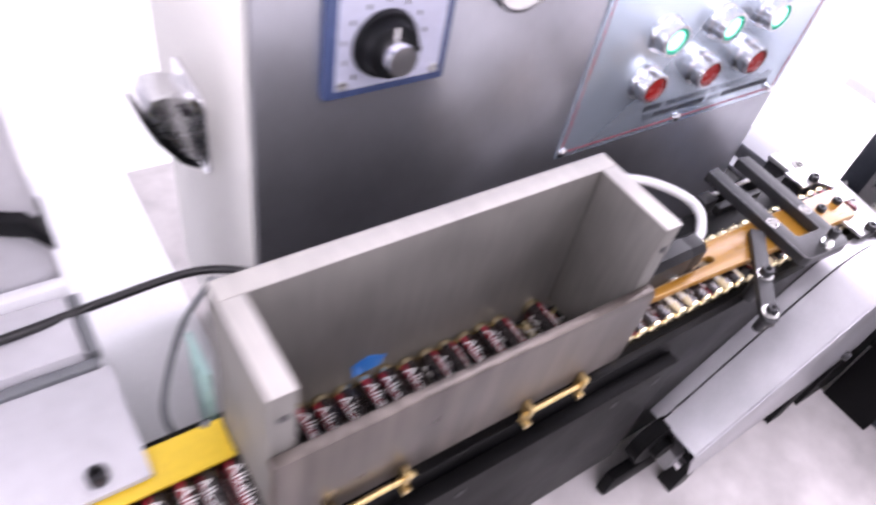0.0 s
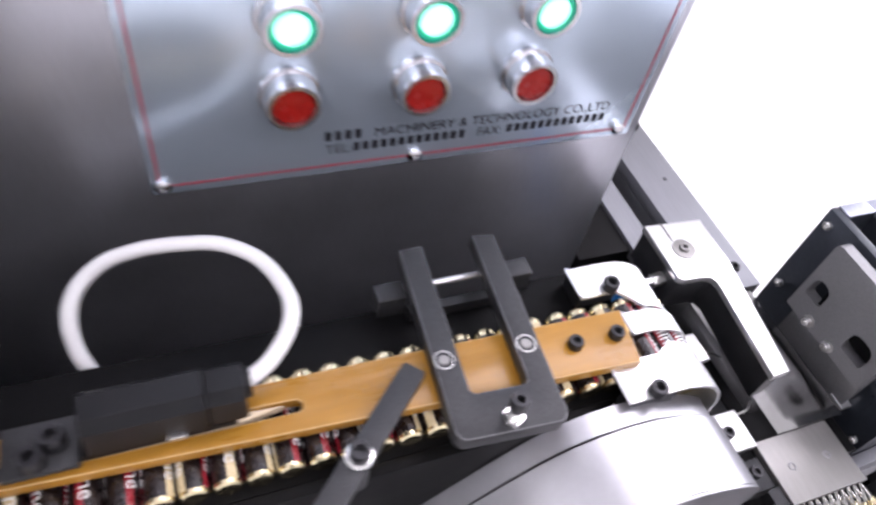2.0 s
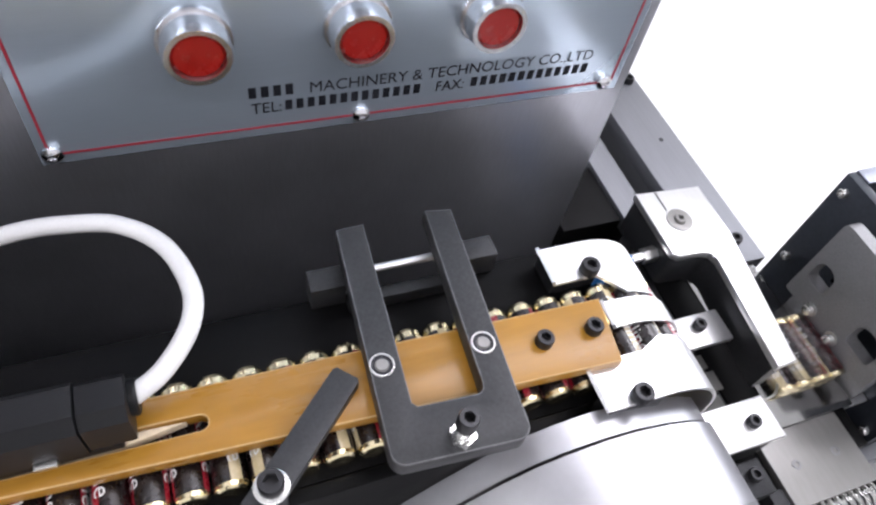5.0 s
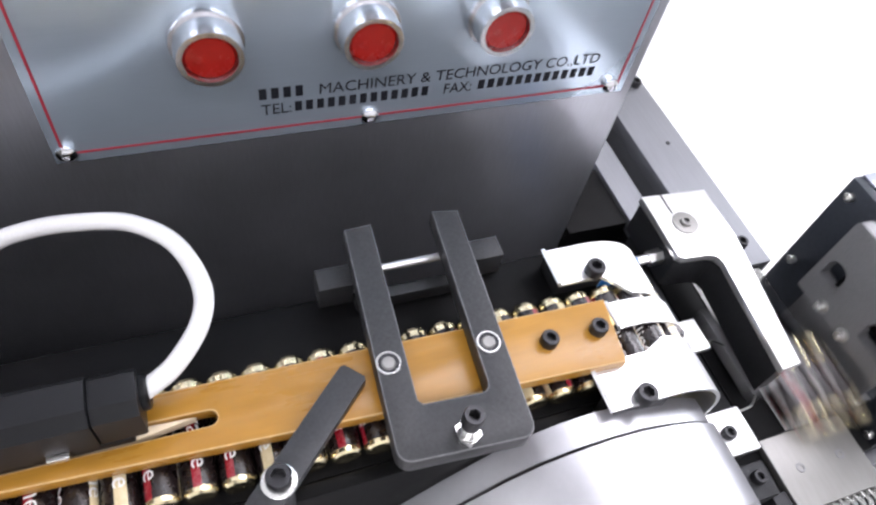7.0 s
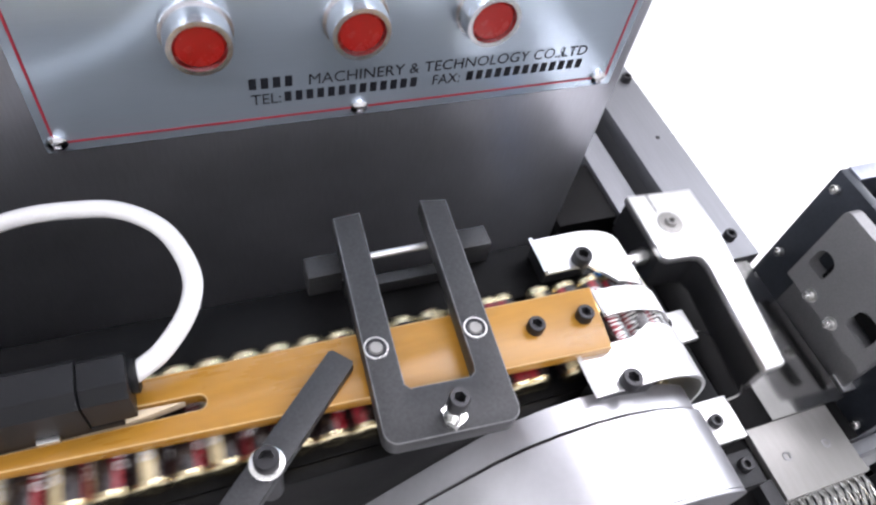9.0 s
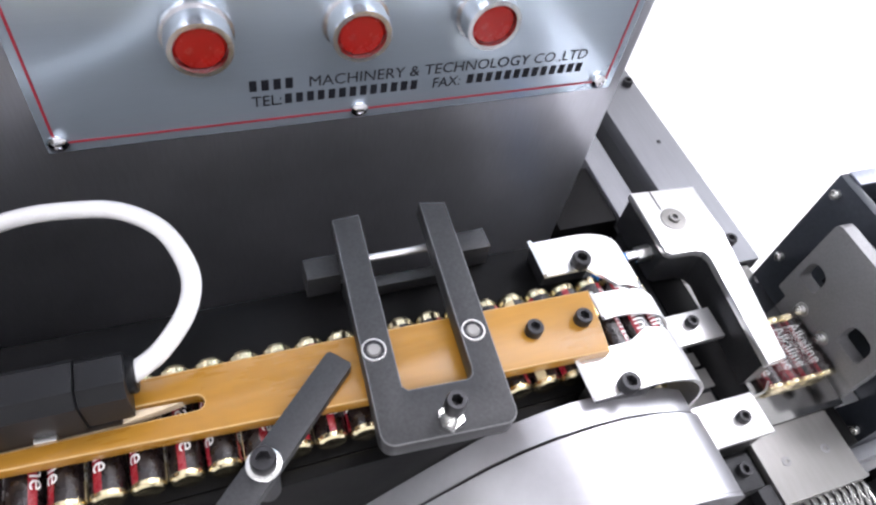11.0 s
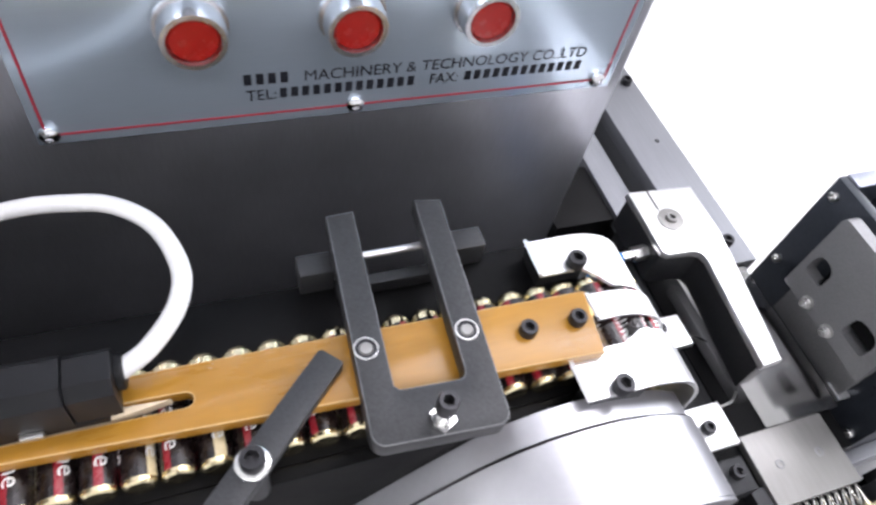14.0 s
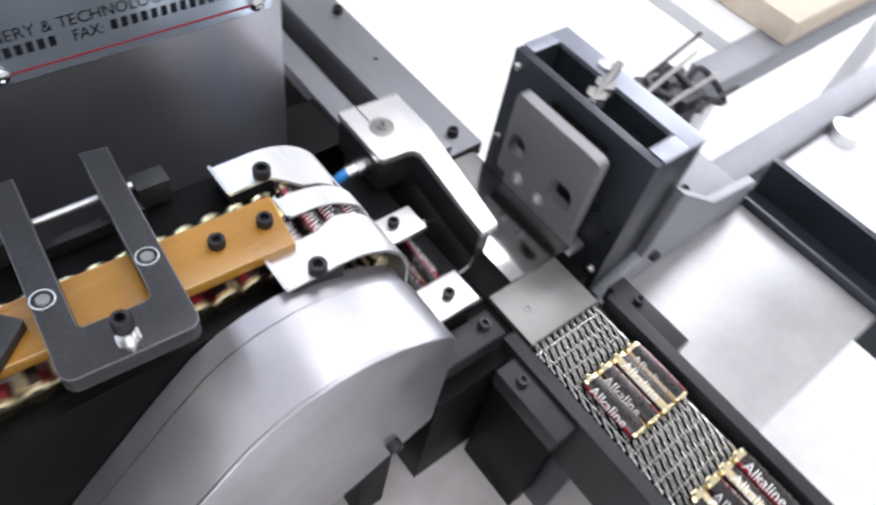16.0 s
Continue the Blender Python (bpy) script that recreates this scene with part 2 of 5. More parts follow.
def prism(bm, pts, a, b, axis="z", bevel=0.0):
    """The outline pts, drawn across axis, pushed from a to b along it. Plane: z (x, y), y (x, z), x (y, z)."""
    def at(u, v, w):
        return {"z": (u, v, w), "y": (u, w, v), "x": (w, u, v)}[axis]
    lo = [bm.verts.new(at(u, v, a)) for u, v in pts]
    hi = [bm.verts.new(at(u, v, b)) for u, v in pts]
    faces = [bm.faces.new(lo), bm.faces.new(hi)]
    for k in range(len(pts)):
        faces.append(bm.faces.new((lo[k], lo[(k + 1) % len(pts)], hi[(k + 1) % len(pts)], hi[k])))
    bmesh.ops.recalc_face_normals(bm, faces=faces)
    if bevel:
        edges = list({e for f in faces[:2] for e in f.edges})
        bmesh.ops.bevel(bm, geom=edges, offset=bevel, segments=2, affect="EDGES", profile=0.6)
    return bm


def tube(bm, pts, r, n=12, steps=8):
    """A round hose through pts, as a smooth curve."""
    P = [Vector(p) for p in pts]
    P = [2 * P[0] - P[1]] + P + [2 * P[-1] - P[-2]]
    line = []
    for k in range(1, len(P) - 2):
        for s in range(steps):
            u = s / steps
            a, b, c, d = P[k - 1:k + 3]
            line.append(0.5 * (2 * b + (c - a) * u + (2 * a - 5 * b + 4 * c - d) * u * u + (3 * b - a - 3 * c + d) * u ** 3))
    line.append(P[-2])
    rings, up = [], Vector((0.3, 0.2, 1)).normalized()
    for k, p in enumerate(line):
        t = (line[min(k + 1, len(line) - 1)] - line[max(k - 1, 0)]).normalized()
        up = (up - t * up.dot(t)).normalized()
        side = t.cross(up)
        rings.append([bm.verts.new(p + r * (math.cos(2 * math.pi * j / n) * up + math.sin(2 * math.pi * j / n) * side)) for j in range(n)])
    for a, b in zip(rings, rings[1:]):
        for j in range(n):
            bm.faces.new((a[j], a[(j + 1) % n], b[(j + 1) % n], b[j]))
    bm.faces.new(rings[0])
    bm.faces.new(rings[-1][::-1])
    return bm


def mesh_of(name, bm, material, smooth=0.6):
    bmesh.ops.recalc_face_normals(bm, faces=bm.faces)
    me = bpy.data.meshes.new(name)
    bm.to_mesh(me)
    bm.free()
    for m in material if isinstance(material, (list, tuple)) else [material]:
        me.materials.append(m)
    if smooth:
        me.shade_smooth()
        me.set_sharp_from_angle(angle=smooth)
    return me


def part(name, bm, material, parent=None, label="", smooth=0.6):
    """One mesh object, under a thing or a part when parent is given."""
    ob = new(name, mesh_of(name, bm, material, smooth))
    if parent is not None:
        ob.parent = parent
    return tagged(ob, label)


def share(name, me, parent, m, label=""):
    ob = new(name, me)
    ob.parent = parent
    ob.matrix_local = m
    return tagged(ob, label)


def thing(name, label, category, group="", kind="", at=(0, 0, 0)):
    ob = new(name)
    ob.empty_display_size = 0.01
    ob.location = at
    return tagged(ob, label, category, group, kind)


def B():
    return bmesh.new()


def rounded(x0, x1, y0, y1, r, n=5):
    """A rectangle's outline with round corners."""
    out = []
    for cx, cy, a0 in ((x1 - r, y1 - r, 0), (x0 + r, y1 - r, 90), (x0 + r, y0 + r, 180), (x1 - r, y0 + r, 270)):
        for k in range(n + 1):
            a = radians(a0 + 90 * k / n)
            out.append((cx + r * math.cos(a), cy + r * math.sin(a)))
    return out


def cap_screw_mesh(r, h, name="screw", material=None):
    """A socket-head cap screw, its foot at 0, with a hexagonal recess."""
    bm = B()
    n = 24
    prof = [(r, 0), (r, h * 0.86), (r * 0.9, h), (r * 0.58, h)]
    rings = [[bm.verts.new((q * math.cos(2 * math.pi * k / n), q * math.sin(2 * math.pi * k / n), z)) for k in range(n)] for q, z in prof]

    def hexr(a):
        a = (a % (math.pi / 3)) - math.pi / 6
        return r * 0.50 / math.cos(a)
    for z in (h, h * 0.35):
        rings.append([bm.verts.new((hexr(2 * math.pi * k / n) * math.cos(2 * math.pi * k / n), hexr(2 * math.pi * k / n) * math.sin(2 * math.pi * k / n), z)) for k in range(n)])
    for a, b in zip(rings, rings[1:]):
        for k in range(n):
            bm.faces.new((a[k], a[(k + 1) % n], b[(k + 1) % n], b[k]))
    bm.faces.new(rings[0][::-1])
    bm.faces.new(rings[-1])
    return mesh_of(name, bm, material or SCREW)


def dome_screw_mesh(r, h, material):
    bm = B()
    n = 20
    prof = [(r, 0), (r * 0.95, h * 0.45), (r * 0.7, h * 0.85), (r * 0.35, h), (r * 0.3, h * 0.6)]
    rings = [[bm.verts.new((q * math.cos(2 * math.pi * k / n), q * math.sin(2 * math.pi * k / n), z)) for k in range(n)] for q, z in prof]
    for a, b in zip(rings, rings[1:]):
        for k in range(n):
            bm.faces.new((a[k], a[(k + 1) % n], b[(k + 1) % n], b[k]))
    bm.faces.new(rings[0][::-1])
    bm.faces.new(rings[-1])
    return mesh_of("screw", bm, material)


M5 = cap_screw_mesh(0.0043, 0.005)
M5TALL = cap_screw_mesh(0.0043, 0.008)
M6 = cap_screw_mesh(0.005, 0.006)
M6TALL = cap_screw_mesh(0.0052, 0.0085)
M4BRIGHT = cap_screw_mesh(0.0035, 0.004, material=ZINC)
DOME = dome_screw_mesh(0.0050, 0.0030, CHROME)
CSK = cap_screw_mesh(0.0032, 0.0012, material=ZINC)
CSKDULL = cap_screw_mesh(0.0032, 0.0012, material=PLATEGREY)


def washer(parent, c, axis, r_out, r_in, h, material=ZINC):
    return part("washer", ring(B(), c, axis, r_out, r_in, h), material, parent)


def hexnut(parent, c, r, h, material=CHROME, axis=(0, 0, 1), r_in=None):
    bm = B()
    c, axis = Vector(c), Vector(axis)
    cyl(bm, c, c + axis * h, r, n=6)
    return part("nut", bm, material, parent, smooth=0)


def text_mesh(words, size, material, lift=0.0002, wrap=None):
    """Flat lettering, its left end at 0, in the x-y plane; wrap bends it round a can of that radius."""
    cu = bpy.data.curves.new("lettering", "FONT")
    cu.body, cu.size, cu.resolution_u = words, size, 3
    ob = bpy.data.objects.new("lettering", cu)
    me = bpy.data.meshes.new_from_object(ob)
    bpy.data.objects.remove(ob)
    bm = B()
    bm.from_mesh(me)
    bpy.data.meshes.remove(me)
    if wrap:
        bmesh.ops.triangulate(bm, faces=bm.faces)
        bmesh.ops.subdivide_edges(bm, edges=[e for e in bm.edges if e.calc_length() > 0.0016], cuts=1)
        bmesh.ops.triangulate(bm, faces=bm.faces)
        bmesh.ops.subdivide_edges(bm, edges=[e for e in bm.edges if e.calc_length() > 0.0016], cuts=1)
        bmesh.ops.triangulate(bm, faces=bm.faces)
    for v in bm.verts:
        if wrap:
            a = (v.co.y - size * 0.35) / wrap
            v.co = Vector((math.sin(a) * (wrap + lift), -v.co.x, math.cos(a) * (wrap + lift)))
        else:
            v.co.z = lift
    out = bpy.data.meshes.new("lettering")
    bm.to_mesh(out)
    bm.free()
    out.materials.append(material)
    return out


# ---- the room ----


def room():
    def slab(name, x0, x1, y0, y1, z0, z1, m, label):
        tagged(part(name, box(B(), x0, x1, y0, y1, z0, z1), m, None, label, smooth=0), category=name.split("_")[0], kind="structure")
    slab("floor", -4, 4, -4, 4, -0.1, 0, FLOOR, "pale painted concrete workshop floor")
    slab("wall_north", -4, 4, 4, 4.15, 0, 3.2, WALL, "plain white painted workshop wall")
    slab("wall_south", -4, 4, -4.15, -4, 0, 3.2, WALL, "plain white painted workshop wall")
    slab("ceiling", -4.15, 4.15, -4.15, 4.15, 3.2, 3.35, WALL, "plain white workshop ceiling")
    # the west opening is added only for the fill lamp
    for name, x0, y0, y1 in (("wall_east", 4, -0.4, 2.4), ("wall_west", -4.15, -1.0, 1.4)):
        bm = B()
        box(bm, x0, x0 + 0.15, -4, y0, 0, 3.2)
        box(bm, x0, x0 + 0.15, y1, 4, 0, 3.2)
        box(bm, x0, x0 + 0.15, y0, y1, 0, 0.8)
        box(bm, x0, x0 + 0.15, y0, y1, 2.6, 3.2)
        tagged(part(name, bm, WALL, None, "unseen white painted wall with a wide opening", smooth=0), category="wall", kind="structure")
    for lx, ly, sx, sy in LAMPS:
        lamp = thing("ceiling_light", "long white fluorescent ceiling light panel", "ceiling light", "ceiling lights", at=(lx, ly, 3.1))
        part("housing", box(B(), -sx / 2 - 0.03, sx / 2 + 0.03, -sy / 2 - 0.03, sy / 2 + 0.03, 0.01, 0.1, 0.01), WHITEPAINT, lamp)
        part("diffuser", box(B(), -sx / 2, sx / 2, -sy / 2, sy / 2, 0.0, 0.009), LAMPMAT, lamp)


room()

# ---- machine base and control cabinet ----
FRONT = 0.150          # the control cabinet's front face
Z_BED = 0.9705         # what the batteries roll on


def machine_base():
    base = thing("machine_base", "pale steel machine base table under the packing line", "machine base")
    part("tabletop", box(B(), -1.9, 0.30, -0.34, 0.60, 0.690, 0.715, 0.003), DUSTY, base, "dusty pale painted tabletop")
    part("skirt", box(B(), -1.88, 0.28, -0.30, 0.58, 0.10, 0.689, 0.004), WHITEPAINT, base)
    for x in (-1.8, -0.8, 0.2):
        for y in (-0.25, 0.5):
            bm = B()
            cyl(bm, (x, y, 0.0), (x, y, 0.012), 0.035)
            cyl(bm, (x, y, 0.012), (x, y, 0.1), 0.012)
            part("foot", bm, BLACKPL, base)
    part("bed_plate", box(B(), -1.88, 0.17, 0.056, 0.149, 0.716, 0.80, 0.002), BED, base, "black painted bed plate")


def control_cabinet():
    cab = thing("control_cabinet", "brushed stainless control cabinet with ivory side and buttons", "control cabinet", at=(-0.175, 0.3, 0.716))
    cx, cy, cz = -0.175, 0.3, 0.716

    def b(*a, bevel=0.0):
        x0, x1, y0, y1, z0, z1 = a
        return box(B(), x0 - cx, x1 - cx, y0 - cy, y1 - cy, z0 - cz, z1 - cz, bevel)
    part("front_panel", b(-0.4725, 0.1235, FRONT, FRONT + 0.004, 0.802, 1.46, bevel=0.0012), STEEL, cab, "brushed stainless front sheet")
    part("side_panel", b(-0.474, -0.4728, FRONT + 0.0045, 0.345, 0.80, 1.46), IVORY, cab, "ivory enamelled side sheet")
    part("side_panel", b(0.1222, 0.1235, FRONT + 0.0045, 0.345, 0.80, 1.46), STEEL, cab)
    part("body", b(-0.4722, 0.1215, FRONT + 0.005, 0.344, 0.80, 1.455, bevel=0.002), STEEL, cab)
    part("plinth", b(-0.46, 0.11, 0.165, 0.335, 0.716, 0.80), BED, cab)
    # control plate
    plate = part("control_plate", b(-0.201, 0.1155, FRONT - 0.0018, FRONT - 0.0001, 1.0005, 1.235, bevel=0.0006), PANEL, cab, "bluish brushed aluminium button plate")
    Y = FRONT - 0.0021 - cy

    def line(x0, x1, z0, z1):
        part("border_line", box(B(), x0 - cx, x1 - cx, Y, Y + 0.0002, z0 - cz, z1 - cz), REDINK, plate, smooth=0)
    line(-0.1955, 0.1095, 1.0062, 1.0074)
    line(-0.1955, 0.1095, 1.2262, 1.2274)
    line(-0.1968, -0.1956, 1.0062, 1.2274)
    line(0.1096, 0.1108, 1.0062, 1.2274)
    face = pose(0, 0, 0, 90, 0, 0)
    for x in (-0.195, -0.0455, 0.105):
        for z in (1.007, 1.228):
            share("screw", DOME, plate, Matrix.Translation((x - cx, FRONT - 0.002 - cy, z - cz)) @ face, "small chrome dome screw")
    # printed lines: the maker's name and the numbers stay plain bars
    def words(s, x0, z, width):
        me = text_mesh(s, 0.01, INK)
        xs = [v.co.x for v in me.vertices]
        k = width / (max(xs) - min(xs))
        share("lettering", me, plate, Matrix.Translation((x0 - cx, Y, z - cz)) @ face @ Matrix.Diagonal((k, 0.98, 1, 1)))

    def bar(x0, x1, z, h=0.0058):
        part("print_bar", box(B(), x0 - cx, x1 - cx, Y, Y + 0.0002, z - cz, z + h - cz), INK, plate, smooth=0)
    def bars(x0, x1, z, n, h):
        for k in range(n):
            w = (x1 - x0) / n
            bar(x0 + w * k, x0 + w * (k + 0.62), z, h)
    bars(-0.1030, -0.0790, 1.0264, 4, 0.0066)
    words("MACHINERY & TECHNOLOGY CO.,LTD", -0.0735, 1.0262, 0.1625)
    words("TEL:", -0.1025, 1.0165, 0.0150)
    bars(-0.0855, -0.0115, 1.0167, 13, 0.0062)
    words("FAX:", -0.0050, 1.0165, 0.0160)
    bars(0.0160, 0.0912, 1.0167, 13, 0.0062)
    # push buttons: a red row below, a lit green row above
    bez = mesh_of("bezel", ring(ring(B(), (0, 0, 0), (0, 0, 1), 0.0150, 0.0118, 0.0160), (0, 0, 0), (0, 0, 1), 0.0168, 0.0146, 0.0045), SATIN)
    bm = B()
    cyl(bm, (0, 0, 0.001), (0, 0, 0.0130), 0.0117, 0.0117, 32)
    cyl(bm, (0, 0, 0.0130), (0, 0, 0.0146), 0.0117, 0.0102, 32)
    red = mesh_of("lens", bm, REDLENS)
    bm = B()
    cyl(bm, (0, 0, 0.001), (0, 0, 0.0146), 0.0092, 0.0086, 32)
    green = mesh_of("lens", bm, GREENLENS)
    rim = mesh_of("lens_rim", ring(B(), (0, 0, 0.001), (0, 0, 1), 0.0117, 0.0093, 0.0138), GREENRIM)
    for x in (-0.1236, -0.0510, 0.0165):
        for z, lens, lab in ((1.0655, red, "red push button in a chrome bezel"), (1.1110, green, "lit green push button in a chrome bezel")):
            m = Matrix.Translation((x - cx, FRONT - 0.0019 - cy, z - cz)) @ face
            btn = share("push_button", bez, cab, m, lab)
            share("lens", lens, btn, Matrix.Identity(4))
            if lens is green:
                share("lens_rim", rim, btn, Matrix.Identity(4))
    # speed dial
    dial = part("dial_unit", b(-0.432, -0.347, FRONT - 0.0075, FRONT - 0.0001, 1.119, 1.220, bevel=0.002), BLUEFRAME, cab, "speed dial in a dark blue plastic bezel")
    part("dial_plate", b(-0.4255, -0.3535, FRONT - 0.0085, FRONT - 0.0074, 1.1255, 1.2135), DIALPLATE, dial, "pale dial plate")
    c = Vector((-0.3950 - cx, FRONT - 0.0086 - cy, 1.153 - cz))
    bm = B()
    cyl(bm, c, c + Vector((0, -0.012, 0)), 0.0185, 0.0165, 40)
    cyl(bm, c, c + Vector((0, -0.004, 0)), 0.0215, 0.0205, 40)
    knob = part("knob", bm, BLACKPL, dial, "black dial knob with a bright cap")
    part("pointer", box(B(), c.x - 0.001, c.x + 0.001, c.y - 0.0124, c.y - 0.0118, c.z + 0.006, c.z + 0.016), WHITEINK, dial)
    bm = B()
    cyl(bm, c + Vector((0, -0.012, 0)), c + Vector((0, -0.0215, 0)), 0.0105, 0.0095, 32)
    part("knob_cap", bm, CHROME, dial)
    for k in range(11):
        a = radians(225 - 27 * k)
        p = c + Vector((math.cos(a) * 0.027, 0, math.sin(a) * 0.027))
        part("scale_mark", box(B(), p.x - 0.0006, p.x + 0.0006, c.y - 0.0004, c.y, p.z - 0.0016, p.z + 0.0016), INK, dial, smooth=0)
    for x in (-0.4215, -0.3575):
        for z in (1.1295, 1.2095):
            share("screw", CSK, dial, Matrix.Translation((x - cx, FRONT - 0.0085 - cy, z - cz)) @ face)
    # round meter
    m = Vector((-0.292 - cx, FRONT - cy, 1.1815 - cz))
    meter = part("meter_rim", ring(B(), m, (0, -1, 0), 0.027, 0.0235, 0.007, 40), CHROME, cab, "round white meter with a chrome rim")
    bm = B()
    cyl(bm, m, m + Vector((0, -0.0045, 0)), 0.0238, n=40)
    part("meter_face", bm, IVORY, meter)
    for k in range(9):
        a = radians(210 - 30 * k)
        p = m + Vector((math.cos(a) * 0.019, 0, math.sin(a) * 0.019))
        part("scale_mark", box(B(), p.x - 0.0004, p.x + 0.0004, m.y - 0.0049, m.y - 0.0046, p.z - 0.0013, p.z + 0.0013), INK, meter, smooth=0)
    # toggle latch on the ivory side
    lx = -0.4743 - cx
    latch = part("latch", prism(B(), [(u - cy, v - cz) for u, v in rounded(0.228, 0.292, 1.004, 1.076, 0.012)], lx - 0.003, lx, "x", 0.0008), CHROME, cab, "chromed toggle latch")
    lever = [(-0.4775, 1.066), (-0.494, 1.072), (-0.506, 1.071), (-0.511, 1.062), (-0.503, 1.040), (-0.490, 1.020), (-0.4775, 1.010), (-0.4775, 1.040)]
    part("lever", prism(B(), [(u - cx, v - cz) for u, v in lever], 0.243 - cy, 0.277 - cy, "y", 0.0022), SATIN, latch, "bright wedge lever")
    edge = [(-0.5125, 1.0575), (-0.5045, 1.0390), (-0.4910, 1.0185), (-0.4780, 1.0080), (-0.4780, 1.0040), (-0.4930, 1.0145), (-0.5075, 1.0370), (-0.5150, 1.0570)]
    part("grip_edge", prism(B(), [(u - cx, v - cz) for u, v in edge], 0.242 - cy, 0.278 - cy, "y", 0.0006), BLACKPL, latch, "black rubber grip edge")
    part("hinge_pin", cyl(B(), (-0.4850 - cx, 0.238 - cy, 1.060 - cz), (-0.4850 - cx, 0.282 - cy, 1.060 - cz), 0.0035, n=14), TEAKDARK, latch)


machine_base()
control_cabinet()

# ---- the battery feed line ----


def feed_conveyor():
    cv = thing("feed_conveyor", "black steel conveyor carrying a row of batteries", "conveyor")
    part("bed", box(B(), -1.9, 0.052, -0.0255, 0.0275, 0.92, Z_BED, 0.0008), BED, cv)
    part("rear_rail", box(B(), -1.9, 0.050, 0.0285, 0.0600, 0.81, 0.9745, 0.0012), BED, cv, "black painted rear rail")
    part("front_rail", box(B(), -1.9, 0.018, -0.0325, -0.0262, 0.81, 0.9725, 0.0010), BED, cv, "black painted front rail")
    part("front_apron", box(B(), -1.9, -0.215, -0.0445, -0.0330, 0.80, 0.955, 0.002), BED, cv)
    part("web", box(B(), -1.9, 0.04, -0.02, 0.05, 0.716, 0.809, 0.002), BED, cv)
    for x in (-0.42, -0.28, -0.235):
        bm = B()
        cyl(bm, (x, -0.0449, 0.94), (x, -0.0440, 0.94), 0.004, n=16)
        part("bolt_hole", bm, BLACKPL, cv)
    return cv


def amber_guide():
    g = thing("hold_down_plate", "amber bakelite hold-down plate over the battery row", "guide plate")
    z0, z1 = 0.9872, 0.9945
    slot = [(-0.262, 0.0012)] + [(-0.1508 + 0.0033 * math.cos(radians(a)), 0.0032 + 0.0033 * math.sin(radians(a))) for a in (-90, -60, -30, 0, 30, 60, 90)] + [(-0.262, 0.0100)]
    # two tongues either side of an open slot
    out = [(0.0325, -0.0185), (0.0372, 0.0150), (-0.095, 0.0180), (-0.284, 0.0205), (-0.284, 0.0102)] + slot[::-1] + [(-0.284, 0.0010), (-0.284, -0.0030), (-0.1, -0.0125)]
    bm = prism(B(), out, z0, z1, "z", 0.0006)
    for face in bm.faces:
        face.material_index = 1 if 0.2 < face.normal.z < 0.97 else 0
    part("plate", bm, [AMBER, AMBERWORN], g)
    # added pale strip: paints the light on the slot's far wall
    part("lit_wall", prism(B(), [(-0.2600, 0.0020), (-0.1830, 0.0018), (-0.1700, 0.0036), (-0.1560, 0.0060), (-0.1700, 0.0068), (-0.2600, 0.0092)], z0 + 0.0002, z0 + 0.0052, "z", 0.0004), LITSLOT, g, "pale strip for the lit far wall of the slot")
    for x in (0.0, 0.026):
        share("screw", M5, g, Matrix.Translation((x, 0.0, z1)))
    part("end_pad", box(B(), 0.0330, 0.0385, 0.0020, 0.0160, z0 - 0.002, z0 + 0.004, 0.0008), BRASS, g)


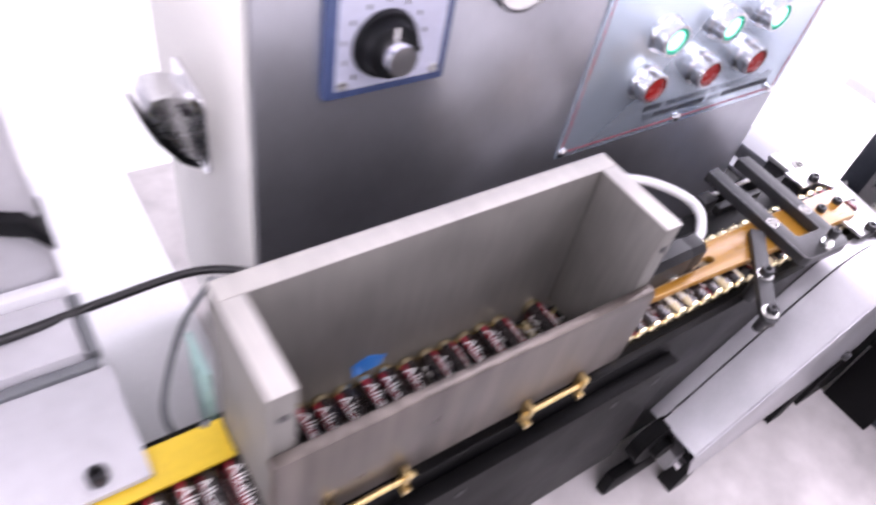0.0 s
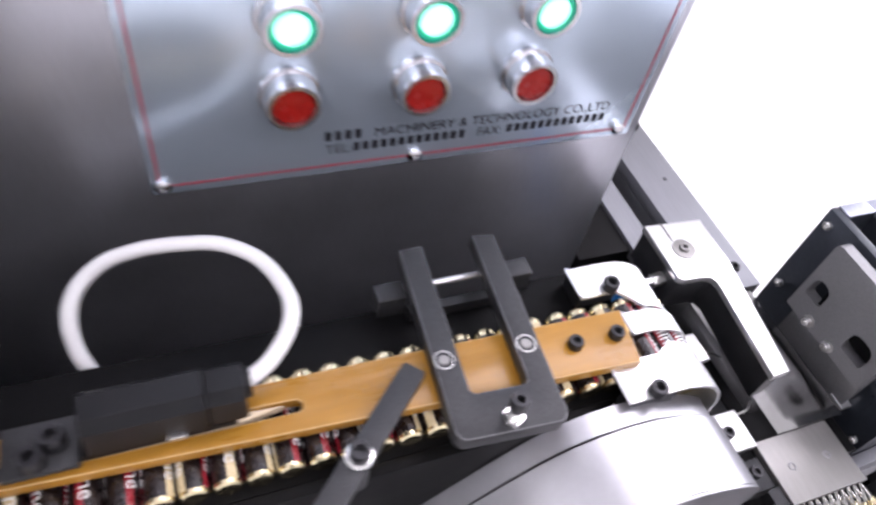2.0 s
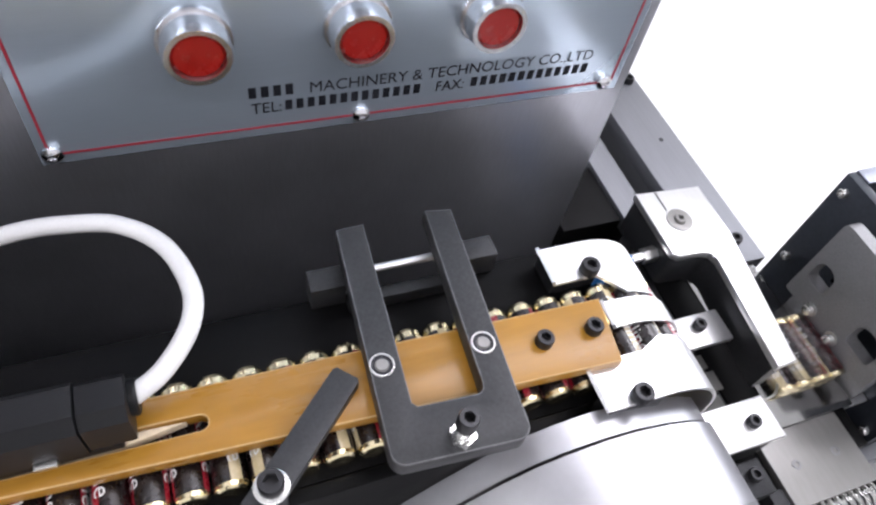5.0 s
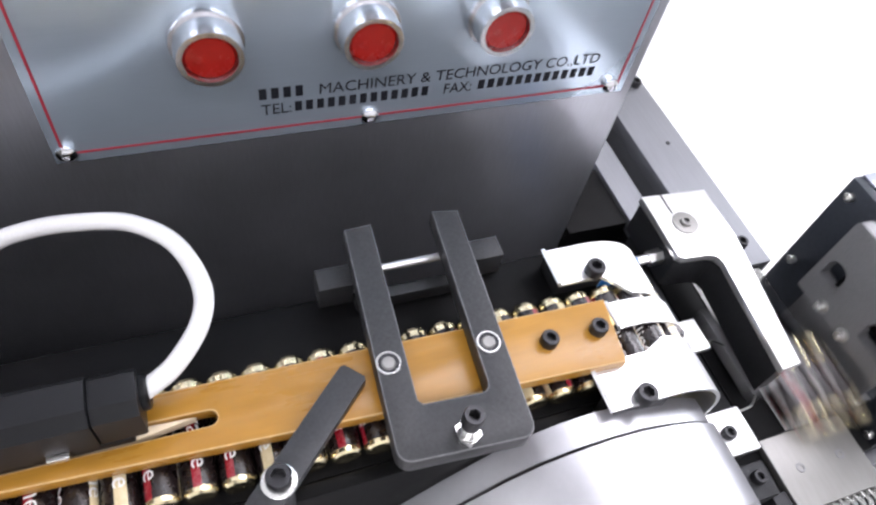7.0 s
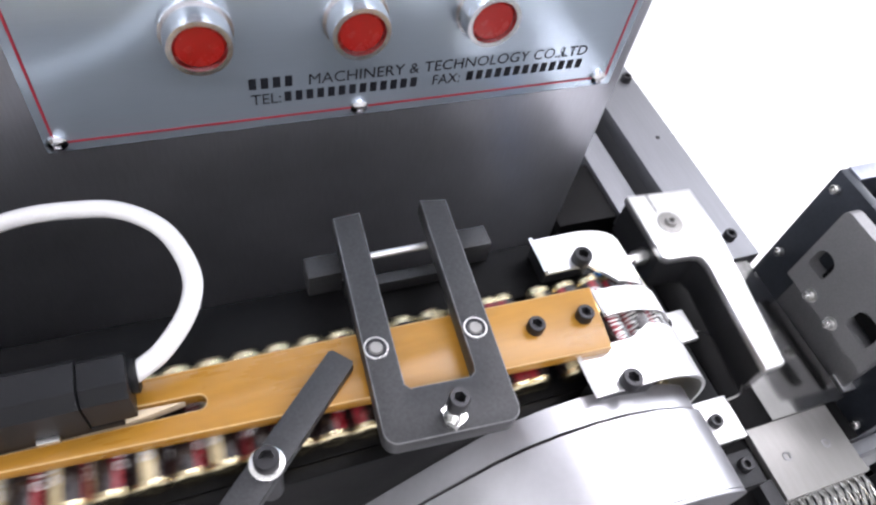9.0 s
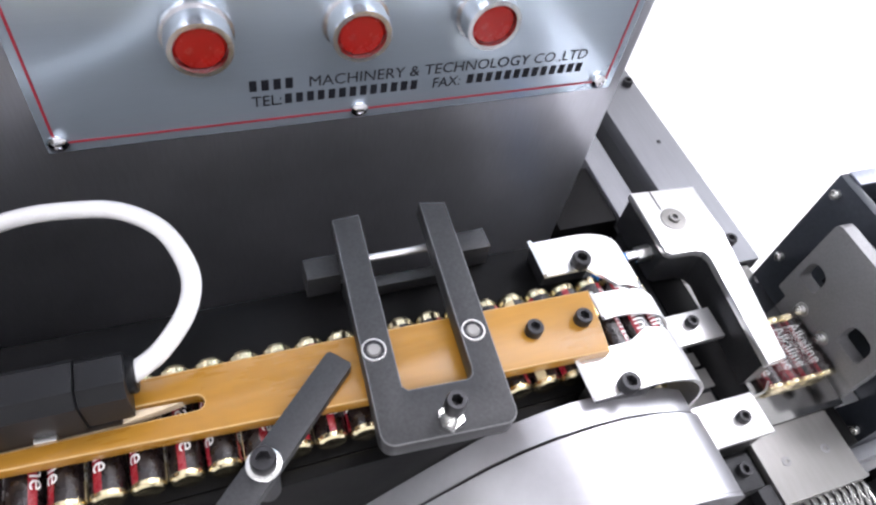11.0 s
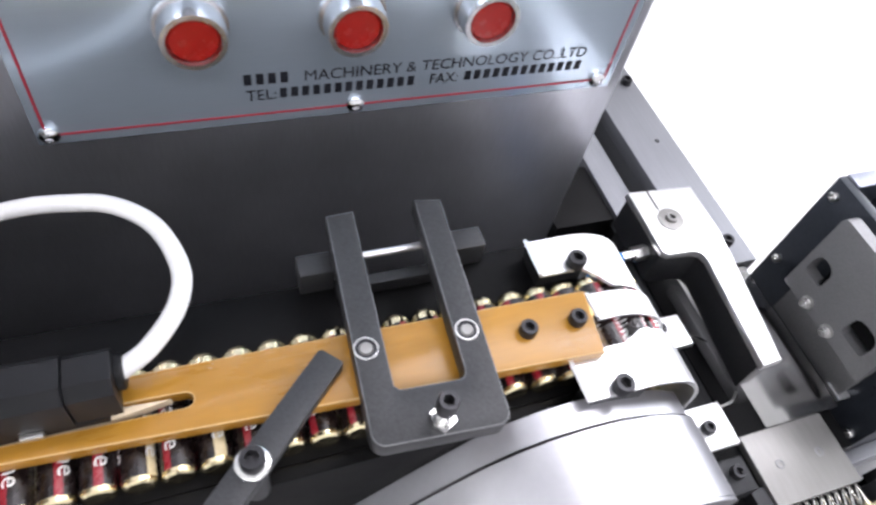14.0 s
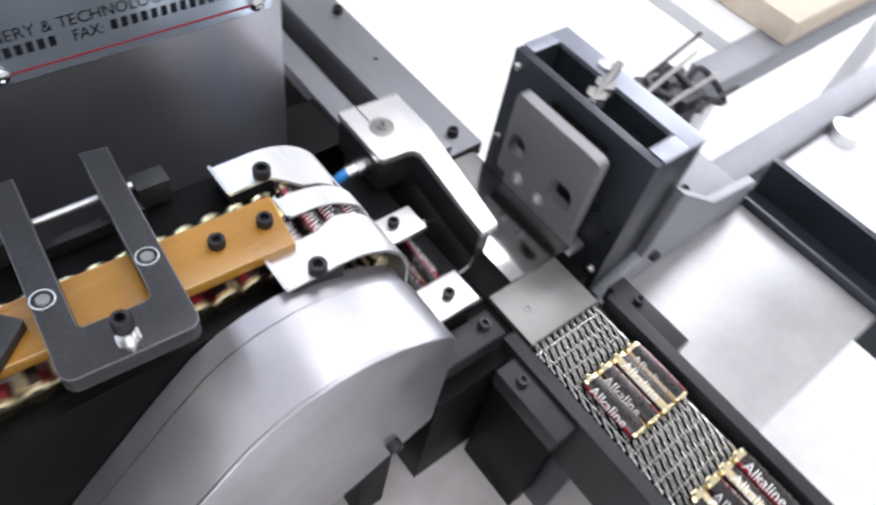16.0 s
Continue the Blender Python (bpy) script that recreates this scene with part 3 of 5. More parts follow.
def fork_clamp():
    f = thing("fork_clamp", "grey oxide steel fork clamp over the hold-down plate", "clamp")
    f.matrix_world = pose(-0.0563, -0.0415, 0.9955, 0, 0, -3.6)
    r = 0.006
    out = []
    for cx, cy, a0 in ((-0.0290 + r, r, 180), (0.0290 - r, r, 270)):
        for k in range(6):
            a = radians(a0 + 90 * k / 5)
            out.append((cx + r * math.cos(a), cy + r * math.sin(a)))
    out += [(0.0290, 0.119), (0.0155, 0.1205), (0.0155, 0.0275)]
    out += [(0.0155 - 0.004 * (1 - math.cos(radians(a))), 0.0225 + 0.004 * (1 - math.sin(radians(a)))) for a in (30, 60, 90)]
    out += [(-0.0135, 0.0225), (-0.0155, 0.0245), (-0.0155, 0.117), (-0.0290, 0.1155)]
    bm = prism(B(), out, 0.0, 0.0105, "z", 0.0006)
    for face in bm.faces:
        face.material_index = 1 if 0.2 < face.normal.z < 0.97 else 0
    part("fork", bm, [FORKMAT, WORNLITEDGE], f)
    for x, y in ((-0.0236, 0.0429), (0.0215, 0.0445)):
        washer(f, (x, y, 0.0105), (0, 0, 1), 0.0054, 0.0047, 0.0008, ZINC)
        bm = B()
        cyl(bm, (x, y, 0.0104), (x, y, 0.0107), 0.0047, n=24)
        part("counterbore", bm, SCREW, f)
        bm = B()
        cyl(bm, (x, y, 0.0106), (x, y, 0.0114), 0.0032, 0.0026, 20)
        part("screw_tip", bm, GROUND, f)
    hexnut(f, (0.0000, 0.0060, 0.0105), 0.0056, 0.0045, ZINC)
    bm = B()
    cyl(bm, (0.0000, 0.0060, 0.0150), (0.0000, 0.0060, 0.0215), 0.0026, n=20)
    part("stud", bm, ZINC, f)
    share("screw", M5TALL, f, Matrix.Translation((0.0, 0.0066, 0.0215)))


def fork_support():
    s = thing("fork_support", "dark steel support block with a bright cross rod", "support block")
    part("block", box(B(), -0.0945, -0.0775, 0.0545, 0.0670, 0.9746, 0.9900, 0.0008), FORKMAT, s)
    part("block", box(B(), -0.0165, 0.0010, 0.0545, 0.0670, 0.9746, 0.9900, 0.0008), FORKMAT, s)
    part("cross_bar", box(B(), -0.0774, -0.0166, 0.0480, 0.0540, 0.9746, 0.9830, 0.0006), BLACKOX, s)
    bm = B()
    cyl(bm, (-0.0776, 0.0620, 0.9880), (-0.0164, 0.0620, 0.9880), 0.0021, n=16)
    part("rod", bm, BRIGHT, s, "bright ground rod")


def clamp_lever():
    L = thing("clamp_lever", "dark steel clamp lever with two washered screws", "lever", at=(-0.1295, -0.0317, 0.9950))
    L.matrix_world = pose(-0.1295, -0.0317, 0.9950, 0, 0, 44)
    out = rounded(-0.050, 0.0540, -0.0062, 0.0062, 0.001, 2)
    out = [(0.0540, 0.0050), (0.0525, 0.0062), (-0.044, 0.0062)] + [(-0.044 + 0.0062 * math.cos(radians(a)), 0.0062 * math.sin(radians(a))) for a in range(110, 260, 20)] + [(-0.044, -0.0062), (0.0525, -0.0062), (0.0540, -0.0050)]
    part("bar", prism(B(), out, 0.0, 0.0060, "z", 0.0005), FORKMAT, L)
    for x in (0.0, -0.040):
        washer(L, (x, 0, 0.0060), (0, 0, 1), 0.0068, 0.0035, 0.0014)
        share("screw", M6 if x == 0 else M5, L, Matrix.Translation((x, 0, 0.0074)))
    part("post", cyl(B(), (0, 0, -0.0224), (0, 0, -0.0001), 0.0055, n=20), BLACKOX, L)
    part("bolt", cyl(B(), (-0.040, 0, -0.0140), (-0.040, 0, -0.0001), 0.0042, n=16), SCREW, L)


def sensor_head():
    s = thing("photo_sensor", "black plastic photo sensor with a white sleeved lead", "sensor", at=(-0.2, 0.0145, 0.9947))
    a = (-0.2, 0.0145, 0.9947)

    def b(x0, x1, y0, y1, z0, z1, bevel):
        return box(B(), x0 - a[0], x1 - a[0], y0 - a[1], y1 - a[1], z0 - a[2], z1 - a[2], bevel)
    top = [(0.0000, 0.9990), (0.0200, 0.9990), (0.0200, 1.0190), (0.0170, 1.0220), (0.0050, 1.0220), (0.0000, 1.0170)]
    part("body", prism(B(), [(u - a[1], v - a[2]) for u, v in top], -0.2400 - a[0], -0.1895 - a[0], "x", 0.0012), SENSOR, s)
    part("cap", prism(B(), [(0.0100 + (u - 0.0100) * 0.94 - a[1], 1.0095 + (v - 1.0095) * 0.92 - a[2]) for u, v in top], -0.1893 - a[0], -0.1725 - a[0], "x", 0.001), SENSOR, s)
    part("collar", ring(B(), (-0.1725 - a[0], 0.0130 - a[1], 1.0100 - a[2]), (1, 0, 0), 0.0072, 0.0042, 0.003), BLACKPL, s)
    part("mount", b(-0.2700, -0.1780, 0.0005, 0.0180, 0.9948, 0.9988, 0.0008), BLACKPL, s, "dark mounting strap")
    part("foot_plate", b(-0.2735, -0.2430, -0.0040, 0.0200, 0.9989, 1.0025, 0.0010), FORKMAT, s, "dark grey foot plate with two screws")
    for x, y in ((-0.2520, 0.0085), (-0.2600, 0.0010)):
        share("screw", M6TALL, s, Matrix.Translation((x - a[0], y - a[1], 1.0025 - a[2])))
    part("clip", b(-0.2080, -0.2000, -0.0022, 0.0003, 0.9985, 1.0015, 0.0005), ZINC, s)
    pts = [(-0.1715, 0.0130, 1.0105), (-0.1590, 0.0190, 1.0145), (-0.1470, 0.0335, 1.0185), (-0.1445, 0.0520, 1.0185), (-0.1530, 0.0780, 1.0150), (-0.1700, 0.0960, 1.0110), (-0.1900, 0.1040, 1.0070),
           (-0.2100, 0.1085, 1.0025), (-0.2290, 0.1075, 0.9980), (-0.2430, 0.0985, 0.9925), (-0.2490, 0.0855, 0.9860), (-0.2485, 0.0730, 0.9750), (-0.2445, 0.0655, 0.9620), (-0.2400, 0.0650, 0.9300)]
    part("lead", tube(B(), [Vector(p) - Vector(a) for p in pts], 0.0040, 14, 8), TUBE, s, "white sleeved lead looped over the bed")


def hopper():
    h = thing("battery_hopper", "worn grey aluminium hopper open at the top", "hopper", at=(-0.412, 0.0, 0.9875))
    a = (-0.412, 0.0, 0.9875)

    def b(x0, x1, y0, y1, z0, z1, bevel=0.0008):
        return box(B(), x0 - a[0], x1 - a[0], y0 - a[1], y1 - a[1], z0 - a[2], z1 - a[2], bevel)
    part("back_wall", b(-0.5385, -0.2880, 0.0325, 0.0455, 0.9750, 1.1120), HOPPER, h)
    part("back_rim", b(-0.5385, -0.2880, 0.0325, 0.0455, 1.1121, 1.1128, 0.0002), HOPPERTOP, h, "bright sawn edge")
    for x0, x1 in ((-0.5385, -0.5255), (-0.3005, -0.2880)):
        w = part("side_wall", b(x0, x1, -0.0235, 0.0322, 0.9900, 1.1120), HOPPER, h)
        part("rim", b(x0, x1, -0.0235, 0.0322, 1.1121, 1.1128, 0.0002), HOPPERTOP, w, "bright sawn edge")
        bm = B()
        cyl(bm, ((x0 + x1) / 2 - a[0], -0.0239, 1.094 - a[2]), ((x0 + x1) / 2 - a[0], -0.0234, 1.094 - a[2]), 0.0026, n=16)
        part("bolt_hole", bm, SCREW, w)
    out = [(-0.5400, 0.9850), (-0.2860, 0.9850), (-0.2835, 0.9900), (-0.2850, 1.0530), (-0.2890, 1.0615), (-0.5400, 1.0660)]
    front = part("front_wall", prism(B(), [(u - a[0], v - a[2]) for u, v in out], -0.0305, -0.0240, "y", 0.0008), FRONTWALL, h, "scuffed brownish low front wall")
    for x in (-0.4850, -0.3480):
        rod = B()
        cyl(rod, (x - 0.028 - a[0], -0.0350, 0.9880 - a[2]), (x + 0.028 - a[0], -0.0350, 0.9880 - a[2]), 0.0022, n=14)
        r = part("hinge_rod", rod, BRASS, h, "brass hinge rod")
        for dx in (-0.024, 0.022):
            part("hinge_lug", box(B(), x + dx - 0.002 - a[0], x + dx + 0.002 - a[0], -0.0385, -0.0308, 0.9850 - a[2], 0.9975 - a[2], 0.0008), BRASS, r)
            bm = B()
            cyl(bm, (x + dx - a[0], -0.0400, 0.9790 - a[2]), (x + dx - a[0], -0.0328, 0.9790 - a[2]), 0.0030, n=12)
            part("hinge_screw", bm, BRASS, r)
    part("tape", prism(B(), [(-0.462 - a[0], 0.012), (-0.443 - a[0], 0.014), (-0.440 - a[0], 0.022), (-0.452 - a[0], 0.029), (-0.463 - a[0], 0.024)], 0.0316, 0.0322, "y"), BLUETAPE, h, "torn piece of blue tape")


def infeed_side():
    y = thing("yellow_guard", "yellow painted guard strip over the incoming batteries", "guard")
    part("strip", box(B(), -1.9, -0.5395, 0.0225, 0.0480, 0.9865, 0.9895, 0.0006), YELLOW, y)
    part("flange", box(B(), -1.9, -0.5395, 0.0450, 0.0480, 0.9746, 0.9864, 0.0004), YELLOW, y)
    c = thing("infeed_cabinet", "white enamelled infeed cabinet with stepped lids", "cabinet", at=(-0.95, 0.3, 0.716))
    a = (-0.95, 0.3, 0.716)

    def b(x0, x1, y0, y1, z0, z1, bevel=0.003):
        return box(B(), x0 - a[0], x1 - a[0], y0 - a[1], y1 - a[1], z0 - a[2], z1 - a[2], bevel)
    part("body", b(-1.4, -0.590, 0.0655, 0.62, 0.716, 0.9905), WHITEPAINT, c)
    part("deck", b(-0.5895, -0.4780, 0.0655, 0.62, 0.716, 0.7300, 0.001), WHITEPAINT, c, "low white deck beside the cabinet")
    lid = part("front_lid", b(-1.4, -0.5825, 0.0290, 0.1060, 0.9910, 0.9960, 0.0012), LIDGREY, c, "scuffed pale grey front lid")
    share("screw", M6TALL, lid, Matrix.Translation((-0.6070 - a[0], 0.0385 - a[1], 0.9960 - a[2])))
    part("seal", b(-1.4, -0.5870, 0.1065, 0.1130, 0.9910, 0.9985, 0.001), GREYCABLE, c, "grey rubber seal")
    part("middle_lid", b(-1.4, -0.5930, 0.1135, 0.1600, 0.9910, 1.0060, 0.003), LIDGREY, c, "pale grey middle lid")
    part("lid_flange", b(-0.5925, -0.5850, 0.1140, 0.1620, 0.9910, 1.0030, 0.002), GREYCABLE, c, "grey lid side flange")
    part("lip", b(-1.4, -0.5900, 0.1605, 0.1700, 0.9910, 1.0130, 0.003), WHITEPAINT, c)
    rear = part("rear_housing", b(-1.4, -0.5905, 0.1710, 0.42, 0.9910, 1.1600, 0.010), LIDGREY, c)
    part("grip", prism(B(), [(x - a[0], z - a[2]) for x, z in ((-0.70, 1.070), (-0.620, 1.066), (-0.600, 1.056), (-0.5880, 1.040), (-0.5880, 1.052), (-0.598, 1.068), (-0.620, 1.078), (-0.70, 1.082))], 0.1620 - a[1], 0.1990 - a[1], "y", 0.002), BLACKPL, rear, "black rubber grip strip")
    p = thing("acrylic_panel", "clear acrylic guard panel with a teal edge", "panel")
    part("sheet", box(B(), -0.5420, -0.5390, 0.0550, 0.0880, 0.83, 1.025, 0.0006), TEAL, p)
    part("clamp", box(B(), -0.5500, -0.5300, 0.0620, 0.0760, 0.8005, 0.8400, 0.001), BLACKOX, p)
    part("bracket_leg", box(B(), -0.5500, -0.5300, 0.0620, 0.0760, 0.7155, 0.8000, 0.001), BLACKOX, p)
    k = thing("power_cable", "thick black power cable", "cable")
    part("cable", tube(B(), [(-0.95, 0.140, 1.0092), (-0.76, 0.136, 1.0091), (-0.6300, 0.138, 1.0092), (-0.5750, 0.150, 1.0000), (-0.5150, 0.160, 0.9900), (-0.4780, 0.1440, 0.9880), (-0.440, 0.1100, 0.9850), (-0.40, 0.0650, 0.9790)], 0.0030, 12), CABLE, k)
    k = thing("thin_cable", "thin grey cable hanging beside the hopper", "cable")
    part("cable", tube(B(), [(-0.5050, 0.1500, 0.990), (-0.5350, 0.1300, 0.975), (-0.5600, 0.095, 0.955), (-0.5620, 0.0700, 0.955), (-0.5520, 0.0560, 0.968), (-0.5480, 0.0470, 0.9910)], 0.0024, 10), GREYCABLE, k)


def drive_hood():
    """The arched guard over the drive sprocket, open towards the line."""
    h = thing("drive_hood", "arched polished sheet steel drive guard", "machine guard", at=(-0.03, -0.06, 0.716))
    a = (-0.03, -0.06, 0.716)
    top = [(0.0895, 0.9400), (0.0875, 0.9510), (0.0800, 0.9610), (0.0650, 0.9710), (0.0480, 0.9790), (0.0300, 0.9845), (0.0130, 0.9858), (-0.0050, 0.9835), (-0.0200, 0.9785),
           (-0.0350, 0.9690), (-0.0550, 0.9500), (-0.1000, 0.9030), (-0.1660, 0.8290)]
    inner = []
    for k, (x, z) in enumerate(top):
        d = (Vector(top[min(k + 1, len(top) - 1)]) - Vector(top[max(k - 1, 0)])).normalized()
        inner.append((x - d.y * 0.0018, z + d.x * 0.0018))
    loop = [(0.0900, 0.8440)] + top + [inner[-1]] + inner[::-1][1:] + [(0.0882, 0.8440)]
    part("arched_top", prism(B(), [(x - a[0], z - a[2]) for x, z in loop], -0.0890 - a[1], -0.0485 - a[1], "y"), HOODSTEEL, h, smooth=0.9)
    side = [(0.0885, 0.8440)] + top + [(-0.1660, 0.8200), (-0.1350, 0.7640), (0.0280, 0.8110)]
    part("front_plate", prism(B(), [(x - a[0], z - a[2]) for x, z in side], -0.0910 - a[1], -0.0892 - a[1], "y", 0.0003), HOODSTEEL, h, "polished front plate")
    low = [(x, z - 0.0035) for x, z in loop]
    part("rear_flange", prism(B(), [(x - a[0], z - a[2]) for x, z in low], -0.0462 - a[1], -0.0335 - a[1], "y"), HOODSTEEL, h, "lower polished flange", smooth=0.9)
    for x, z in ((-0.1200, 0.8000), (0.0500, 0.8500)):
        part("stay", box(B(), x - 0.012 - a[0], x + 0.012 - a[0], -0.0885 - a[1], -0.0700 - a[1], 0.7155 - a[2], z - a[2], 0.001), BED, h, "black stay under the guard")
    share("screw", M6, h, Matrix.Translation((0.0560 - a[0], -0.0910 - a[1], 0.8480 - a[2])) @ pose(0, 0, 0, 90, 0, 0))
    d = thing("drive_shaft", "dark drive shaft end with a bright clamp block", "shaft", at=(-0.165, -0.0447, 0.80))
    bm = B()
    cyl(bm, (0, 0.0, 0.0), (0, -0.014, 0.0), 0.030, n=36)
    cyl(bm, (0, -0.014, 0.0), (0, -0.022, 0.0), 0.012, n=24)
    part("hub", bm, BED, d)
    part("clamp_block", box(B(), 0.018, 0.046, -0.030, -0.001, -0.046, -0.018, 0.002), PLATEGREY, d, "grey clamp block")
    hexnut(d, (0.032, -0.030, -0.034), 0.008, 0.007, CHROME, (0, -1, 0))
    part("bearing_block", box(B(), -0.035, 0.060, -0.012, 0.0, -0.084, -0.047, 0.003), BED, d)


def strip(parent, y0, y1, x0, x1, drop, label, material=BRIGHT, t=0.002, z=0.9865, grow=(0.0, 0.0)):
    """A flat strip that bends down over the end of the line; grow widens its bent part."""
    R = 0.046
    line = [(x0, z + 0.004), (x0 + 0.002, z), (x1 - 0.004, z), (x1, z)] + [(x1 + R * math.sin(radians(a)), z - R * (1 - math.cos(radians(a)))) for a in range(8, 81, 8)]
    line.append((line[-1][0] + 0.002, line[-1][1] - drop))
    bm = B()
    rings = []
    for k, (x, zz) in enumerate(line):
        p, q = Vector(line[max(k - 1, 0)]), Vector(line[min(k + 1, len(line) - 1)])
        d = (q - p).normalized()
        g = 0.0 if k < 3 else min(1.0, (k - 3) / 2)
        ya, yb = y0 - grow[0] * g, y1 + grow[1] * g
        ux, uz = x - d.y * t, zz + d.x * t
        rings.append([bm.verts.new(c) for c in ((x, ya, zz), (x, yb, zz), (ux, yb, uz), (ux, ya, uz))])
    for r, q in zip(rings, rings[1:]):
        for j in range(4):
            bm.faces.new((r[j], r[(j + 1) % 4], q[(j + 1) % 4], q[j]))
    bm.faces.new(rings[0])
    bm.faces.new(rings[-1][::-1])
    return part("guide_strip", bm, material, parent, label, smooth=0.5)


def end_guides():
    g = thing("curved_end_guides", "bright bent steel guides turning the batteries down", "guide")
    strip(g, 0.0310, 0.0525, 0.0205, 0.0460, 0.012, "rear bent guide strip", grow=(0.0120, 0.0))
    strip(g, 0.0005, 0.0150, 0.0385, 0.0480, 0.012, "middle bent guide strip", z=0.9875, t=0.0016)
    strip(g, -0.0375, -0.0140, 0.0150, 0.0480, 0.052, "front bent guide strip", grow=(0.0, 0.0060))
    for x, y in ((0.0434, 0.0345), (0.0351, -0.0350)):
        share("screw", M6, g, Matrix.Translation((x, y, 0.9885)))
    part("rear_post", box(B(), 0.024, 0.050, 0.0335, 0.0520, 0.9748, 0.9863, 0.0008), BLACKOX, g)
    part("front_post", box(B(), 0.020, 0.050, -0.0370, -0.0270, 0.88, 0.9863, 0.0008), BLACKOX, g)
    part("inner_cheek", prism(B(), [(0.052, 0.80), (0.110, 0.80), (0.108, 0.875), (0.085, 0.905), (0.070, 0.935), (0.052, 0.958)], 0.0285, 0.0315, "y"), BLACKOX, g)
    part("inner_cheek", prism(B(), [(0.052, 0.80), (0.088, 0.80), (0.088, 0.93), (0.052, 0.958)], -0.0325, -0.0285, "y"), BLACKOX, g)


feed_conveyor()
amber_guide()
fork_clamp()
fork_support()
clamp_lever()
sensor_head()
hopper()
infeed_side()
drive_hood()
end_guides()

# ---- loading tray, pusher and outfeed ----
TRAY_Z = 0.860


def loading_tray():
    t = thing("loading_tray", "polished steel loading tray with bolted guide plates", "tray", at=(0.2, 0.0, 0.716))
    a = (0.2, 0.0, 0.716)

    def b(x0, x1, y0, y1, z0, z1, bevel=0.0006):
        return box(B(), x0 - a[0], x1 - a[0], y0 - a[1], y1 - a[1], z0 - a[2], z1 - a[2], bevel)
    part("tray_plate", b(0.1982, 0.2620, -0.0440, 0.1050, TRAY_Z - 0.006, TRAY_Z), TRAY, t)
    # black strip added for the shade in the open gap beside the tray
    part("dark_gap_strip", b(0.1722, 0.1980, -0.0440, 0.1050, TRAY_Z - 0.006, TRAY_Z - 0.0004), BED, t, "black strip for the dark gap beside the tray")
    part("loading_bed", b(0.0900, 0.1718, -0.0440, 0.1050, TRAY_Z - 0.006, TRAY_Z - 0.0015), BLACKOX, t, "dark loading bed")
    # added bright wedge, standing in for the tray's white reflection
    part("reflection_wedge", prism(B(), [(x - a[0], y - a[1]) for x, y in ((0.1985, 0.0370), (0.2120, 0.0370), (0.2180, 0.0830))], TRAY_Z + 0.0002 - a[2], TRAY_Z + 0.0016 - a[2], "z", 0.0003), BRIGHT, t, "bright wedge in place of a reflection on the tray")
    lip = part("front_plate", b(0.1755, 0.2440, -0.0925, -0.0445, TRAY_Z - 0.007, TRAY_Z - 0.0005), GROUND, t, "pale ground front plate with two screws")
    for x in (0.1930, 0.2260):
        share("screw", CSKDULL, lip, Matrix.Translation((x - a[0], -0.0680, TRAY_Z - 0.0012 - a[2])))
    part("block", b(0.0930, 0.1740, -0.0900, 0.1040, 0.716, TRAY_Z - 0.0062, 0.001), BED, t)
    part("block", b(0.1745, 0.2600, -0.0700, 0.1040, 0.716, TRAY_Z - 0.0075, 0.001), BED, t)
    part("side_block", b(0.1030, 0.1560, -0.0800, -0.0585, TRAY_Z - 0.006 + 0.0065, 0.8780, 0.001), BLACKOX, t)
    share("screw", M5, t, Matrix.Translation((0.146 - a[0], -0.068 - a[1], 0.878 - a[2])))

